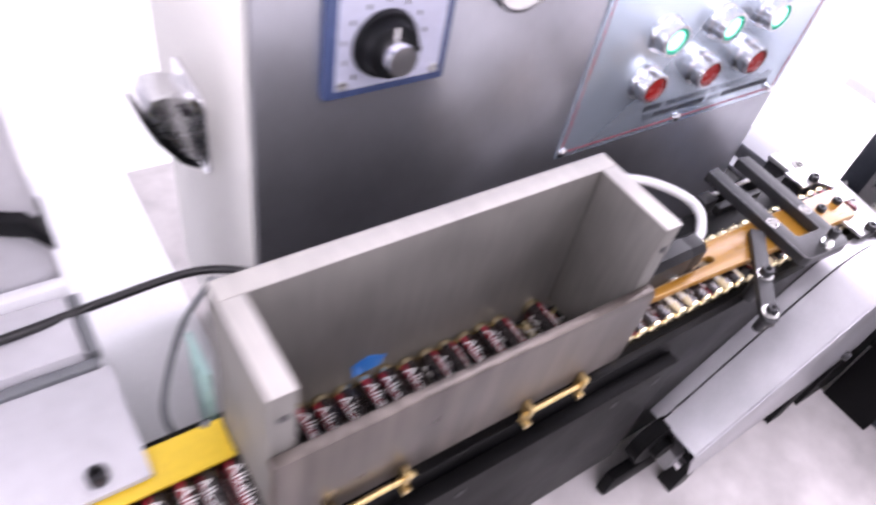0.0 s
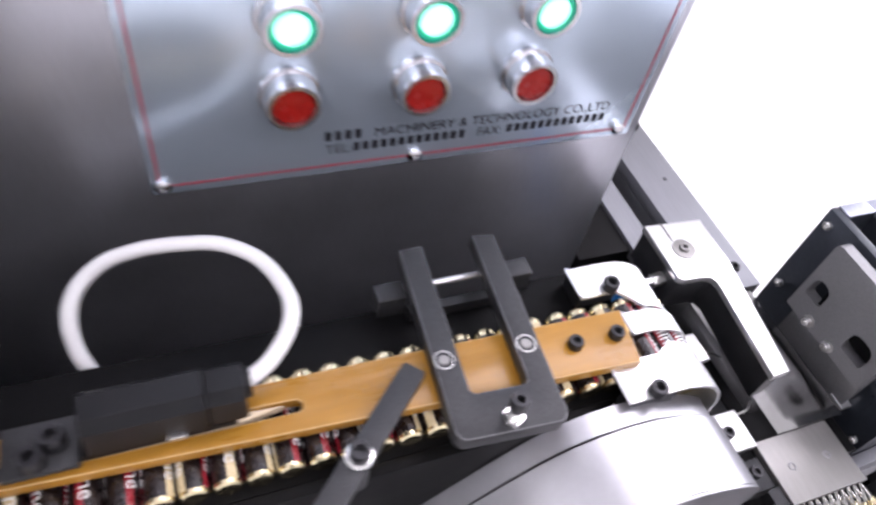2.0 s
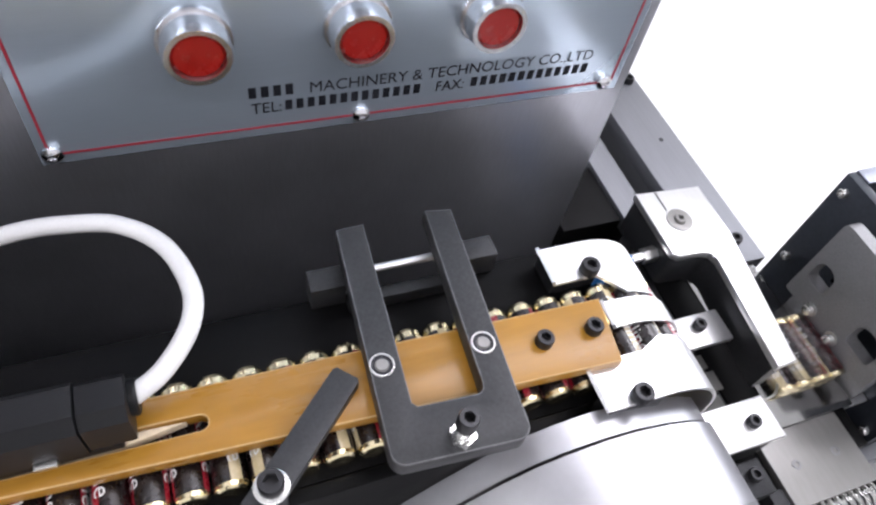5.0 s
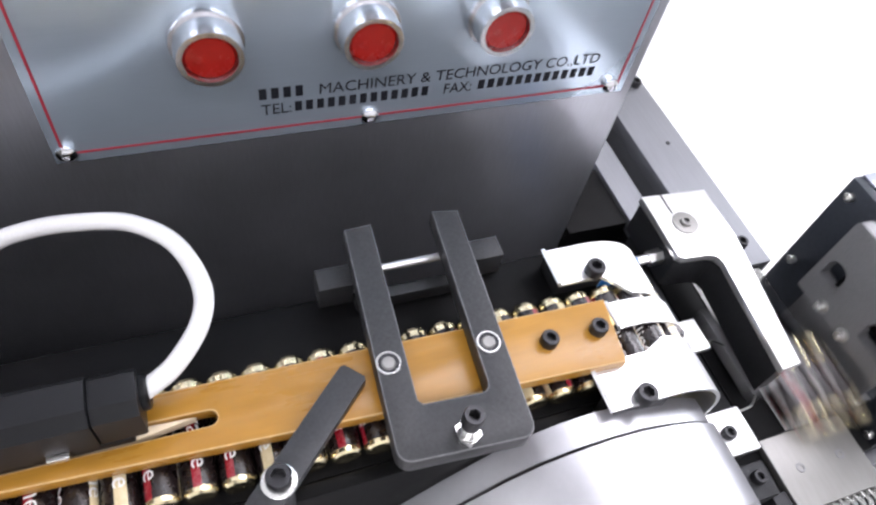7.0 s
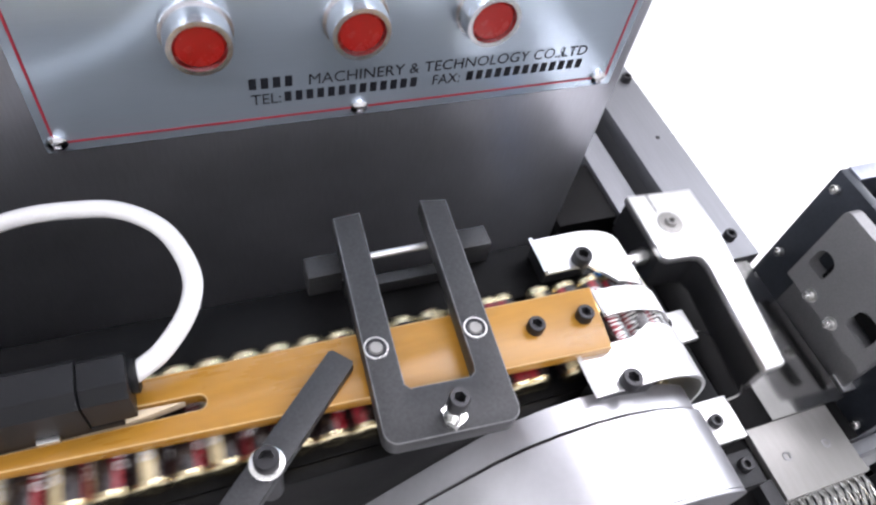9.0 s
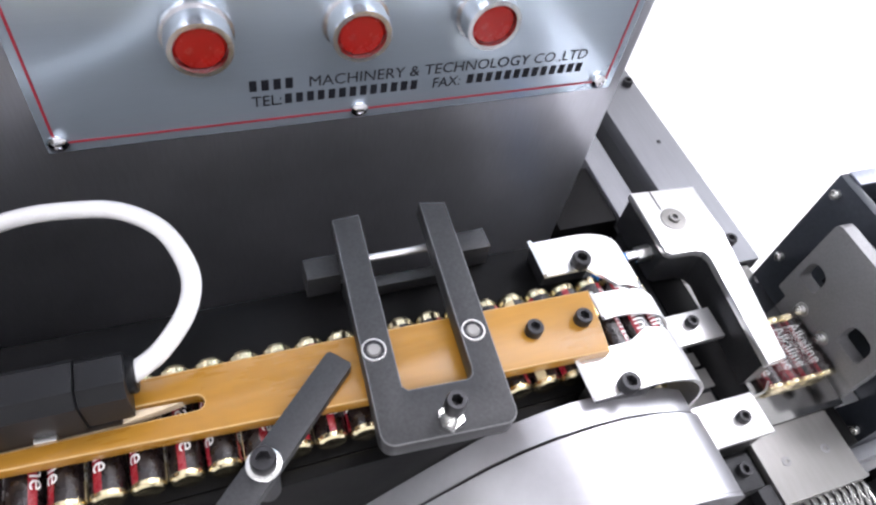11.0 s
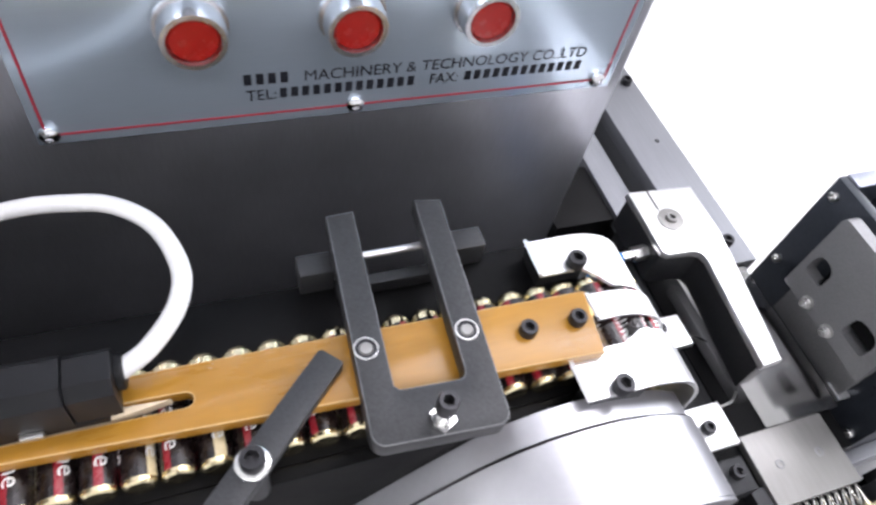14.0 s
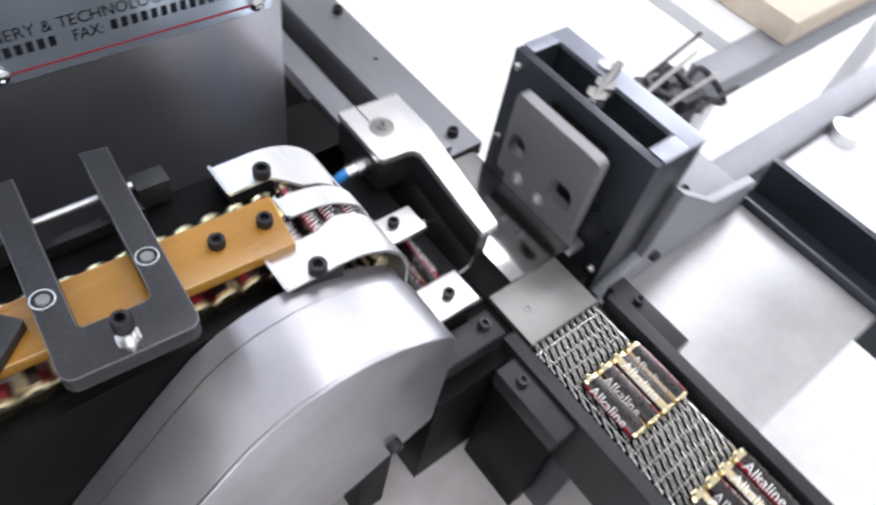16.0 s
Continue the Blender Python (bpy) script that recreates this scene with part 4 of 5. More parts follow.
def shuttle():
    """The fingers between two guide plates that slide each group of batteries across to the stop."""
    t = thing("feed_shuttle", "bright steel feed shuttle with two guide plates and fingers", "shuttle", at=(0.1360, 0.0, TRAY_Z))
    a = (0.1360, 0.0, TRAY_Z)

    def b(x0, x1, y0, y1, z0, z1, bevel=0.0006):
        return box(B(), x0 - a[0], x1 - a[0], y0 - a[1], y1 - a[1], z0 - a[2], z1 - a[2], bevel)
    for y0, y1, x1, screws, lab in ((0.0135, 0.0365, 0.1570, ((0.1370, 0.0275), (0.0940, 0.0290)), "rear guide plate"), (-0.0545, -0.0270, 0.1500, ((0.1330, -0.0415),), "front guide plate")):
        g = part("guide_plate", b(0.0780, x1, y0, y1, 0.8880, 0.8925), BRIGHT, t, "bright " + lab)
        for sx, sy in screws:
            share("screw", M5, g, Matrix.Translation((sx - a[0], sy - a[1], 0.8925 - a[2])))
        part("guide_base", b(0.0800, x1 - 0.004, max(y0 + 0.001, 0.0310) if y0 > 0 else y0 + 0.001, y1 - 0.001 if y0 > 0 else -0.0310, TRAY_Z + 0.0004, 0.8878), BLACKOX, t)
    for y0, y1, x1 in ((0.0085, 0.0190, 0.1500), (-0.0080, 0.0060, 0.1520), (-0.0230, -0.0110, 0.1460)):
        part("finger", b(0.0920, x1, y0, y1, TRAY_Z + 0.0003, TRAY_Z + 0.0016, 0.0003), GROUND, t, "pale ground finger")
    for y, tip in ((0.0200, 0.0160), (-0.0300, -0.0220)):
        bm = B()
        tube(bm, [(x - a[0], v, z - a[2]) for x, v, z in ((0.1520, y, 0.8900), (0.1620, y * 0.95, 0.8895), (0.1730, tip, 0.8840))], 0.0007, 8)
        part("spring_wire", bm, ZINC, t)
    return t


def slide_rail():
    r = thing("slide_rail", "grey ground steel slide rail beside a dark groove", "rail", at=(0.245, 0.25, 0.716))
    a = (0.245, 0.25, 0.716)

    def b(x0, x1, y0, y1, z0, z1, bevel=0.0012):
        return box(B(), x0 - a[0], x1 - a[0], y0 - a[1], y1 - a[1], z0 - a[2], z1 - a[2], bevel)
    part("top_plate", b(0.2260, 0.2740, 0.0800, 0.4200, 0.8480, 0.8630), RAILGREY, r)
    part("inner_rail", b(0.1850, 0.2090, 0.1080, 0.4200, 0.8380, 0.8530), RAILGREY, r)
    part("groove", b(0.2092, 0.2258, 0.0850, 0.4200, 0.8000, 0.8300), BED, r)
    part("web", b(0.2270, 0.2730, 0.0900, 0.4200, 0.716, 0.8478), RAILGREY, r)
    part("web", b(0.1870, 0.2080, 0.1090, 0.4200, 0.716, 0.8378), BED, r)
    for x, y in ((0.2565, 0.1004), (0.2640, 0.2930)):
        share("screw", M6, r, Matrix.Translation((x - a[0], y - a[1], 0.8630 - a[2])))
    bm = B()
    cyl(bm, (0.2562 - a[0], 0.216 - a[1], 0.8629 - a[2]), (0.2562 - a[0], 0.216 - a[1], 0.8633 - a[2]), 0.0022, n=16)
    part("oil_hole", bm, SCREW, r)
    e = part("end_block", b(0.2270, 0.2700, 0.0560, 0.0790, 0.716, 0.8420, 0.002), RAILGREY, r)
    share("screw", M4BRIGHT, e, Matrix.Translation((0.2430 - a[0], 0.0690 - a[1], 0.8420 - a[2])))
    # backing wall of the slide, dark behind the groove
    part("rear_stop", b(0.1300, 0.1840, 0.1500, 0.2100, 0.716, 0.8500, 0.002), BED, r)


def pusher():
    """The bracket that rides on the slide and clears the tray."""
    p = thing("pusher_bracket", "bright angled pusher bracket with an air fitting", "bracket", at=(0.1750, 0.0960, 0.9150))
    a = (0.1750, 0.0960, 0.9150)
    out = [(0.1560, 0.1270), (0.1555, 0.0735), (0.1590, 0.0705), (0.1780, 0.0690), (0.1830, 0.0670), (0.1850, 0.0610), (0.1765, -0.0200), (0.1915, -0.0190), (0.2080, 0.0800), (0.2085, 0.1235)]
    part("top_plate", prism(B(), [(x - a[0], y - a[1]) for x, y in out], -0.006, 0.0, "z", 0.0006), BRIGHT, p)
    low = [(0.1570, 0.1255), (0.1567, 0.0745), (0.1600, 0.0718), (0.1790, 0.0703), (0.1842, 0.0680), (0.1864, 0.0615), (0.1782, -0.0175), (0.1898, -0.0168), (0.2070, 0.0805), (0.2075, 0.1222)]
    part("body", prism(B(), [(x - a[0], y - a[1]) for x, y in low], -0.036, -0.0061, "z", 0.0006), BLACKOX, p, "dark oxide bracket body")
    part("carriage", box(B(), 0.1600 - a[0], 0.2050 - a[0], 0.1065 - a[1], 0.1220 - a[1], -0.052, -0.0362, 0.001), BLACKOX, p)
    washer(p, (0.1760 - a[0], 0.0980 - a[1], 0.0), (0, 0, 1), 0.0095, 0.0042, 0.0012, GROUND)
    share("screw", cap_screw_mesh(0.0041, 0.0030, material=GROUND), p, Matrix.Translation((0.1760 - a[0], 0.0980 - a[1], 0.0004)))
    part("socket", cyl(B(), (0.1760 - a[0], 0.0980 - a[1], 0.0016), (0.1760 - a[0], 0.0980 - a[1], 0.0020), 0.0019, n=6), SCREW, p)
    part("split", box(B(), 0.1708 - a[0], 0.1716 - a[0], 0.1080 - a[1], 0.1255 - a[1], 0.0001, 0.0004), SCREW, p)
    f = part("air_fitting", cyl(B(), (0.1570 - a[0], 0.0868 - a[1], -0.0180), (0.1460 - a[0], 0.0864 - a[1], -0.0185), 0.0055, n=6), ZINC, p, "zinc air fitting with a blue hose", smooth=0)
    part("collet", cyl(B(), (0.1460 - a[0], 0.0864 - a[1], -0.0185), (0.1370 - a[0], 0.0861 - a[1], -0.0190), 0.0044, n=20), CHROME, f)
    part("hose", tube(B(), [(0.1405 - a[0], 0.0862 - a[1], -0.0188), (0.1330 - a[0], 0.0862 - a[1], -0.0200), (0.1270 - a[0], 0.0880 - a[1], -0.030), (0.1255 - a[0], 0.0920 - a[1], -0.060), (0.1250 - a[0], 0.0950 - a[1], -0.112)], 0.0036, 12), BLUE, f)
    return p


def pusher_blade():
    """The plate under the bracket that sweeps a group off the tray."""
    p = thing("sweeper", "grey milled sweeping plate under the bracket", "sweeper", at=(0.2100, 0.0820, TRAY_Z))
    part("plate", prism(B(), [(-0.0290, 0.0), (0.0290, 0.0), (0.0290, 0.0200), (0.0060, 0.0560), (-0.0290, 0.0560)], 0.0026, 0.0130, "z", 0.0006), PLATEGREY, p)
    for x, y in ((0.0010, 0.0310), (0.0150, 0.0240)):
        share("screw", CSK, p, Matrix.Translation((x, y, 0.0126)))
    return p


def stop_frame():
    """The dark framed housing whose plate stops the batteries."""
    s = thing("stop_housing", "blue-black steel housing with a slotted stop plate", "housing", at=(0.31, 0.01, 0.80))
    a = (0.31, 0.01, 0.80)
    x0, x1, y0, y1, z1 = 0.2860, 0.3360, -0.0660, 0.0820, 0.9560

    def b(u0, u1, v0, v1, w0, w1, bevel=0.001):
        return box(B(), u0 - a[0], u1 - a[0], v0 - a[1], v1 - a[1], w0 - a[2], w1 - a[2], bevel)
    part("front_wall", b(x0, x0 + 0.008, y0, y1, 0.801, z1), DARKFRAME, s)
    part("rear_wall", b(x1 - 0.010, x1 + 0.006, y0, y1, 0.801, z1 - 0.004), DARKFRAME, s)
    part("end_wall", b(x0 + 0.0082, x1 - 0.0102, y1 - 0.012, y1, 0.801, z1 - 0.001), DARKFRAME, s)
    part("end_wall", b(x0 + 0.0082, x1 - 0.0102, y0, y0 + 0.012, 0.801, z1 - 0.001), DARKFRAME, s)
    part("inner_block", b(x0 + 0.0090, x1 - 0.0110, y0 + 0.013, y1 - 0.013, 0.801, 0.905), BED, s)
    # thin pale caps added to paint the light on the housing's top edges
    for u0, u1, v0, v1 in ((x1 - 0.0130, x1 + 0.0064, y0, y1), (x0 + 0.0082, x1 - 0.0132, y1 - 0.0125, y1), (x0 + 0.0082, x1 - 0.0132, y0, y0 + 0.0160)):
        part("lit_top_cap", b(u0, u1, v0, v1, z1 - 0.0038 if u1 > x1 else z1 - 0.0008, z1 + 0.0012, 0.0006), LITTOP, s, "pale blue-grey cap for the lit paint on top")
    # stop plate with two slots, round at the top
    px0, px1 = 0.2580, 0.2680

    def rounded(u0, u1, v0, v1, low, high, n=5):
        loop = []
        for cu, cv, r, start in ((u1 - high, v1 - high, high, 0), (u0 + high, v1 - high, high, 90), (u0 + low, v0 + low, low, 180), (u1 - low, v0 + low, low, 270)):
            loop += [(cu + r * math.cos(radians(start + 90 * k / n)), cv + r * math.sin(radians(start + 90 * k / n))) for k in range(n + 1)]
        return loop
    ob = B()
    sides = []
    for u0, u1, v0, v1, low, high in ((-0.0400, 0.0460, 0.8775, 0.9530, 0.0015, 0.0050), (-0.0300, -0.0085, 0.8920, 0.9130, 0.0030, 0.0080), (0.0235, 0.0405, 0.8990, 0.9190, 0.0030, 0.0080)):
        vs = [ob.verts.new((px0 - a[0], u - a[1], v - a[2])) for u, v in rounded(u0, u1, v0, v1, low, high)]
        sides += [ob.edges.new((vs[k], vs[(k + 1) % len(vs)])) for k in range(len(vs))]
    bmesh.ops.triangle_fill(ob, use_beauty=True, use_dissolve=False, edges=sides)
    back = bmesh.ops.extrude_face_region(ob, geom=list(ob.faces), use_keep_orig=True)
    bmesh.ops.translate(ob, vec=(px1 - px0, 0, 0), verts=[g for g in back["geom"] if isinstance(g, bmesh.types.BMVert)])
    bmesh.ops.recalc_face_normals(ob, faces=list(ob.faces))
    part("guide_boss", b(0.2720, 0.2858, -0.0260, 0.0320, 0.90, 0.94, 0), BED, s)
    plate = thing("stop_plate", "grey milled stop plate with two slots and bolts", "stop plate", at=a)
    part("plate", ob, PLATEGREY, plate, smooth=0)
    side = pose(0, 0, 0, 0, -90, 0)
    for y, z in ((0.0215, 0.8835), (-0.0025, 0.8825)):
        washer(plate, (px0 - a[0], y - a[1], z - a[2]), (-1, 0, 0), 0.0052, 0.003, 0.001)
        share("screw", M4BRIGHT, plate, Matrix.Translation((px0 - 0.001 - a[0], y - a[1], z - a[2])) @ side)
    part("drip_lip", b(0.2630, 0.2855, -0.0430, -0.0290, 0.8460, 0.8500, 0.0008), BRIGHT, plate, "bright folded lip")
    part("hanger", b(0.2645, 0.2679, -0.0400, 0.0400, 0.8460, 0.8774, 0.0005), PLATEGREY, plate)
    part("guide_rod", cyl(B(), (0.2682 - a[0], 0.0030 - a[1], 0.9200 - a[2]), (0.2990 - a[0], 0.0030 - a[1], 0.9200 - a[2]), 0.0060, n=20), BLACKOX, plate)
    for y, z in ((0.074, 0.944), (0.074, 0.87), (-0.058, 0.83)):
        share("screw", M4BRIGHT, s, Matrix.Translation((x0 - a[0], y - a[1], z - a[2])) @ side)
    # adjusting screw across the open top
    bm = B()
    cyl(bm, (0.2960 - a[0], 0.0080 - a[1], 0.9520 - a[2]), (0.3420 - a[0], 0.0240 - a[1], 0.9600 - a[2]), 0.0038, n=14)
    adj = part("adjusting_stud", bm, GROUND, s)
    hexnut(adj, (0.3050 - a[0], 0.0110 - a[1], 0.9485 - a[2]), 0.0085, 0.0080, GROUND)
    hexnut(adj, (0.3180 - a[0], 0.0150 - a[1], 0.9500 - a[2]), 0.0085, 0.0080, GROUND)
    hexnut(adj, (0.3330 - a[0], 0.0290 - a[1], 0.9510 - a[2]), 0.0070, 0.0090, ZINC)
    part("cast_foot", prism(B(), [(x - a[0], z - a[2]) for x, z in [(0.2880, 0.7170), (0.5000, 0.7170), (0.5000, 0.8330), (0.4200, 0.8500), (0.3360, 0.9100), (0.3320, 0.8300), (0.2880, 0.8060)]], -0.0760 - a[1], -0.0663 - a[1], "y", 0.0008), CASTGREY, s, "grey cast support foot")
    part("cast_beam", b(0.3365, 0.5000, -0.0655, 0.0650, 0.717, 0.8200, 0.004), CASTGREY, s, "grey cast beam")
    share("screw", M6, s, Matrix.Translation((0.3480 - a[0], -0.0762 - a[1], 0.8250 - a[2])) @ pose(0, 0, 0, 90, 0, 0))
    share("screw", M5, s, Matrix.Translation((0.4400 - a[0], -0.0400 - a[1], 0.8200 - a[2])))
    # cylinder and rods behind the housing
    bm = B()
    cyl(bm, (0.3365 - a[0], 0.0100 - a[1], 0.8900 - a[2]), (0.4300 - a[0], 0.0150 - a[1], 0.8900 - a[2]), 0.0180, n=28)
    c = part("air_cylinder", bm, CASTGREY, s, "small grey air cylinder")
    for k, (dy, dz, ln) in enumerate(((-0.012, 0.022, 0.10), (0.016, 0.026, 0.13), (0.002, 0.034, 0.09), (-0.022, 0.012, 0.12))):
        bm = B()
        cyl(bm, (0.3700 - a[0], 0.0120 + dy - a[1], 0.8900 + dz * 0.7 - a[2]), (0.3700 + ln - a[0], 0.0200 + dy * 1.6 - a[1], 0.8960 + dz - a[2]), 0.0022, n=10)
        part("tie_rod", bm, TEAKDARK if k % 2 else ZINC, c)
        hexnut(c, (0.3800 + 0.02 * k - a[0], 0.0140 + dy * 1.1 - a[1], 0.8890 + dz * 0.8 - a[2]), 0.0065, 0.006, TEAKDARK)
    tangle = random.Random(3)
    for k in range(5):
        x, y = 0.380 + 0.014 * k, tangle.uniform(-0.012, 0.040)
        line = [(x - a[0], y - a[1], 0.9060 - a[2]), (x + tangle.uniform(-0.02, 0.03) - a[0], y + tangle.uniform(-0.02, 0.03) - a[1], tangle.uniform(0.910, 0.924) - a[2]),
                (x + tangle.uniform(0.0, 0.05) - a[0], y + tangle.uniform(-0.03, 0.03) - a[1], tangle.uniform(0.890, 0.915) - a[2]), (0.4380 - a[0], tangle.uniform(-0.005, 0.036) - a[1], 0.9100 - a[2])]
        part("hose", tube(B(), line, 0.0030 if k % 3 else 0.0042, 10, 6), TEAKDARK, c, "dark air hose")
    part("cylinder_cap", b(0.4200, 0.4520, -0.0080, 0.0400, 0.8205, 0.9120, 0.003), TEAKDARK, c)
    return plate


def side_table():
    t = thing("side_table", "scuffed pale steel side table with a dark channel", "table", at=(0.4, -0.1, 0.0))
    part("sheet", box(B(), 0.2895 - 0.4, 0.5020 - 0.4, -0.2320 + 0.1, -0.0775 + 0.1, 0.7950, 0.8000, 0.001), TABLE, t)
    part("flange", box(B(), 0.2895 - 0.4, 0.5020 - 0.4, -0.2345 + 0.1, -0.2322 + 0.1, 0.7300, 0.8002, 0.0008), TABLE, t)
    u = [(0.5030, 0.760), (0.5850, 0.760), (0.5850, 0.808), (0.5770, 0.808), (0.5770, 0.765), (0.5070, 0.765), (0.5070, 0.808), (0.5030, 0.808)]
    part("channel", prism(B(), [(x - 0.4, z) for x, z in u], -0.3000 + 0.1, -0.0600 + 0.1, "y", 0.0006), DARKFRAME, t, "blue-black steel channel")
    bar = B()
    box(bar, 0.5000 - 0.4, 1.30 - 0.4, -0.0560 + 0.1, -0.0200 + 0.1, 0.760, 0.8000, 0.002)
    part("beam", bar, CASTGREY, t, "grey painted cross beam")
    part("beam", box(B(), 0.6400 - 0.4, 1.30 - 0.4, 0.0560 + 0.1, 0.1000 + 0.1, 0.760, 0.8000, 0.002), CASTGREY, t)
    part("shelf", box(B(), 0.7200 - 0.4, 1.30 - 0.4, 0.1005 + 0.1, 0.3000 + 0.1, 0.780, 0.8000, 0.002), WHITEPAINT, t)
    part("shelf", box(B(), 0.5900 - 0.4, 1.30 - 0.4, -0.3000 + 0.1, -0.0600 + 0.1, 0.755, 0.7850, 0.002), WHITEPAINT, t)
    bm = B()
    cyl(bm, (0.72 - 0.4, -0.075 + 0.1, 0.7852), (0.72 - 0.4, -0.075 + 0.1, 0.8000), 0.018, n=24)
    part("knob", bm, BRIGHT, t)
    for x in (0.31, 0.49, 0.62, 1.26):
        part("leg", box(B(), x - 0.4 - 0.015, x - 0.4 + 0.015, -0.2200 + 0.1, -0.1900 + 0.1, 0.0, 0.7549 if x > 0.5 else 0.7949, 0.002), WHITEPAINT, t)
    for x in (0.68, 1.26):
        part("leg", box(B(), x - 0.4 - 0.015, x - 0.4 + 0.015, 0.0650 + 0.1, 0.0950 + 0.1, 0.0, 0.7599, 0.002), WHITEPAINT, t)
        part("leg", box(B(), x - 0.4 - 0.015, x - 0.4 + 0.015, -0.0530 + 0.1, -0.0230 + 0.1, 0.0, 0.7599, 0.002), WHITEPAINT, t)


BELT_Y0, BELT_Y1, BELT_Z, BELT_R, BELT_PITCH = -0.1000, -0.4300, 0.8545, 0.0170, 0.0112


def outfeed():
    o = thing("wire_belt_conveyor", "steel wire mesh belt conveyor between dark rails", "conveyor")
    part("side_rail", box(B(), 0.1590, 0.1700, -0.4600, -0.0780, 0.8000, 0.8640, 0.001), BLACKOX, o)
    part("side_rail", box(B(), 0.2490, 0.2600, -0.4600, -0.0950, 0.8000, 0.8640, 0.001), BLACKOX, o)
    for x0, x1, y0, y1, s in ((0.1400, 0.1585, -0.1550, -0.0930, -1), (0.2610, 0.2780, -0.1560, -0.0880, 1)):
        br = part("bracket", box(B(), x0, x1, y0, y1, 0.8420, 0.8600, 0.001), BLACKOX, o)
        share("screw", M5, br, Matrix.Translation(((x0 + x1) / 2, y0 + 0.045, 0.8600)))
        part("bracket_post", box(B(), x0 + 0.002, x1 - 0.002, y0 + 0.002, y1 - 0.002, 0.7155, 0.8418, 0.001), BED, br)
    part("bed", box(B(), 0.1705, 0.2485, -0.4200, -0.1150, 0.8400, 0.8480, 0.001), BED, o)
    for y in (BELT_Y0, BELT_Y1):
        bm = B()
        cyl(bm, (0.1705, y, BELT_Z - BELT_R), (0.2485, y, BELT_Z - BELT_R), BELT_R - 0.004, n=24)
        part("roller", bm, BLACKOX, o)
    for y in (-0.16, -0.42):
        for x in (0.1645, 0.2545):
            part("leg", box(B(), x - 0.005, x + 0.005, y - 0.012, y + 0.012, 0.0 if y < -0.34 else 0.7155, 0.7998, 0.001), DARKFRAME, o)
    # one row of wire: a zigzag of flattened loops on a cross rod
    bm = B()
    n = 11
    pts = []
    for k in range(2 * n + 1):
        x = -0.0330 + 0.0660 * k / (2 * n)
        pts.append((x, BELT_PITCH * (0.62 if k % 2 else -0.62), 0.0012 if k % 2 else -0.0012))
    tube(bm, pts, 0.0009, 6, 3)
    cyl(bm, (-0.0345, 0, 0), (0.0345, 0, 0), 0.0007, n=6)
    row = mesh_of("belt_link", bm, WIRE, 1.0)
    length = 2 * (BELT_Y0 - BELT_Y1) + 2 * math.pi * BELT_R
    count = int(length / BELT_PITCH)
    rows = [share("belt_link", row, o, Matrix.Identity(4)) for _ in range(count)]
    s = thing("outfeed_slide", "plain pale steel slide carrying packs away", "slide")
    part("sheet", box(B(), 0.165, 0.255, -2.40, -0.4640, 0.8480, 0.8530, 0.001), TABLE, s)
    for y in (-0.6, -1.4, -2.3):
        part("leg", box(B(), 0.195, 0.225, y - 0.015, y + 0.015, 0.0, 0.8478, 0.002), WHITEPAINT, s)
    return rows, length / count, length


def carton():
    c = thing("cardboard_carton", "flat brown cardboard carton lying on a shelf", "carton", at=(0.88, 0.130, 0.8005))
    part("box", box(B(), -0.10, 0.16, -0.07, 0.07, 0.0, 0.035, 0.004), CARTON, c)
    part("flap", box(B(), -0.10, 0.16, 0.071, 0.12, 0.031, 0.034, 0.001), CARTON, c)


loading_tray()
SHUTTLE = shuttle()
slide_rail()
PUSHER = pusher()
BLADE = pusher_blade()
STOP_PLATE = stop_frame()
side_table()
BELT_ROWS, ROW_STEP, BELT_LOOP = outfeed()
carton()

# ---- batteries ----
PITCH, RADIUS, HALF = 0.0147, 0.00715, 0.02525


def battery_meshes():
    bm = B()
    cyl(bm, (0, HALF - 0.0018, 0), (0, HALF, 0), RADIUS - 0.0002, RADIUS - 0.0012, 24)
    cyl(bm, (0, HALF - 0.0052, 0), (0, HALF - 0.0018, 0), RADIUS - 0.0002, None, 24, False)
    rear = mesh_of("end_cap", bm, GOLD)
    bm = B()
    cyl(bm, (0, -HALF + 0.0002, 0), (0, -HALF + 0.0012, 0), RADIUS - 0.0014, RADIUS - 0.0003, 24)
    cyl(bm, (0, -HALF + 0.0012, 0), (0, -HALF + 0.0034, 0), RADIUS - 0.0003, None, 24, False)
    front = mesh_of("end_cap", bm, GOLD)
    bm = B()
    cyl(bm, (0, -HALF + 0.0030, 0), (0, HALF - 0.0046, 0), RADIUS, None, 32)
    jacket = mesh_of("jacket", bm, JACKET)
    bm = B()
    cyl(bm, (0, HALF - 0.0010, 0), (0, HALF + 0.0010, 0), 0.0027, 0.0024, 16)
    nub = mesh_of("terminal", bm, GOLD)
    return rear, front, jacket, nub, text_mesh("Alkaline", 0.0100, WHITEINK, 0.00012, RADIUS)


REAR_CAP, FRONT_CAP, JACKETMESH, NUB, WORD = battery_meshes()


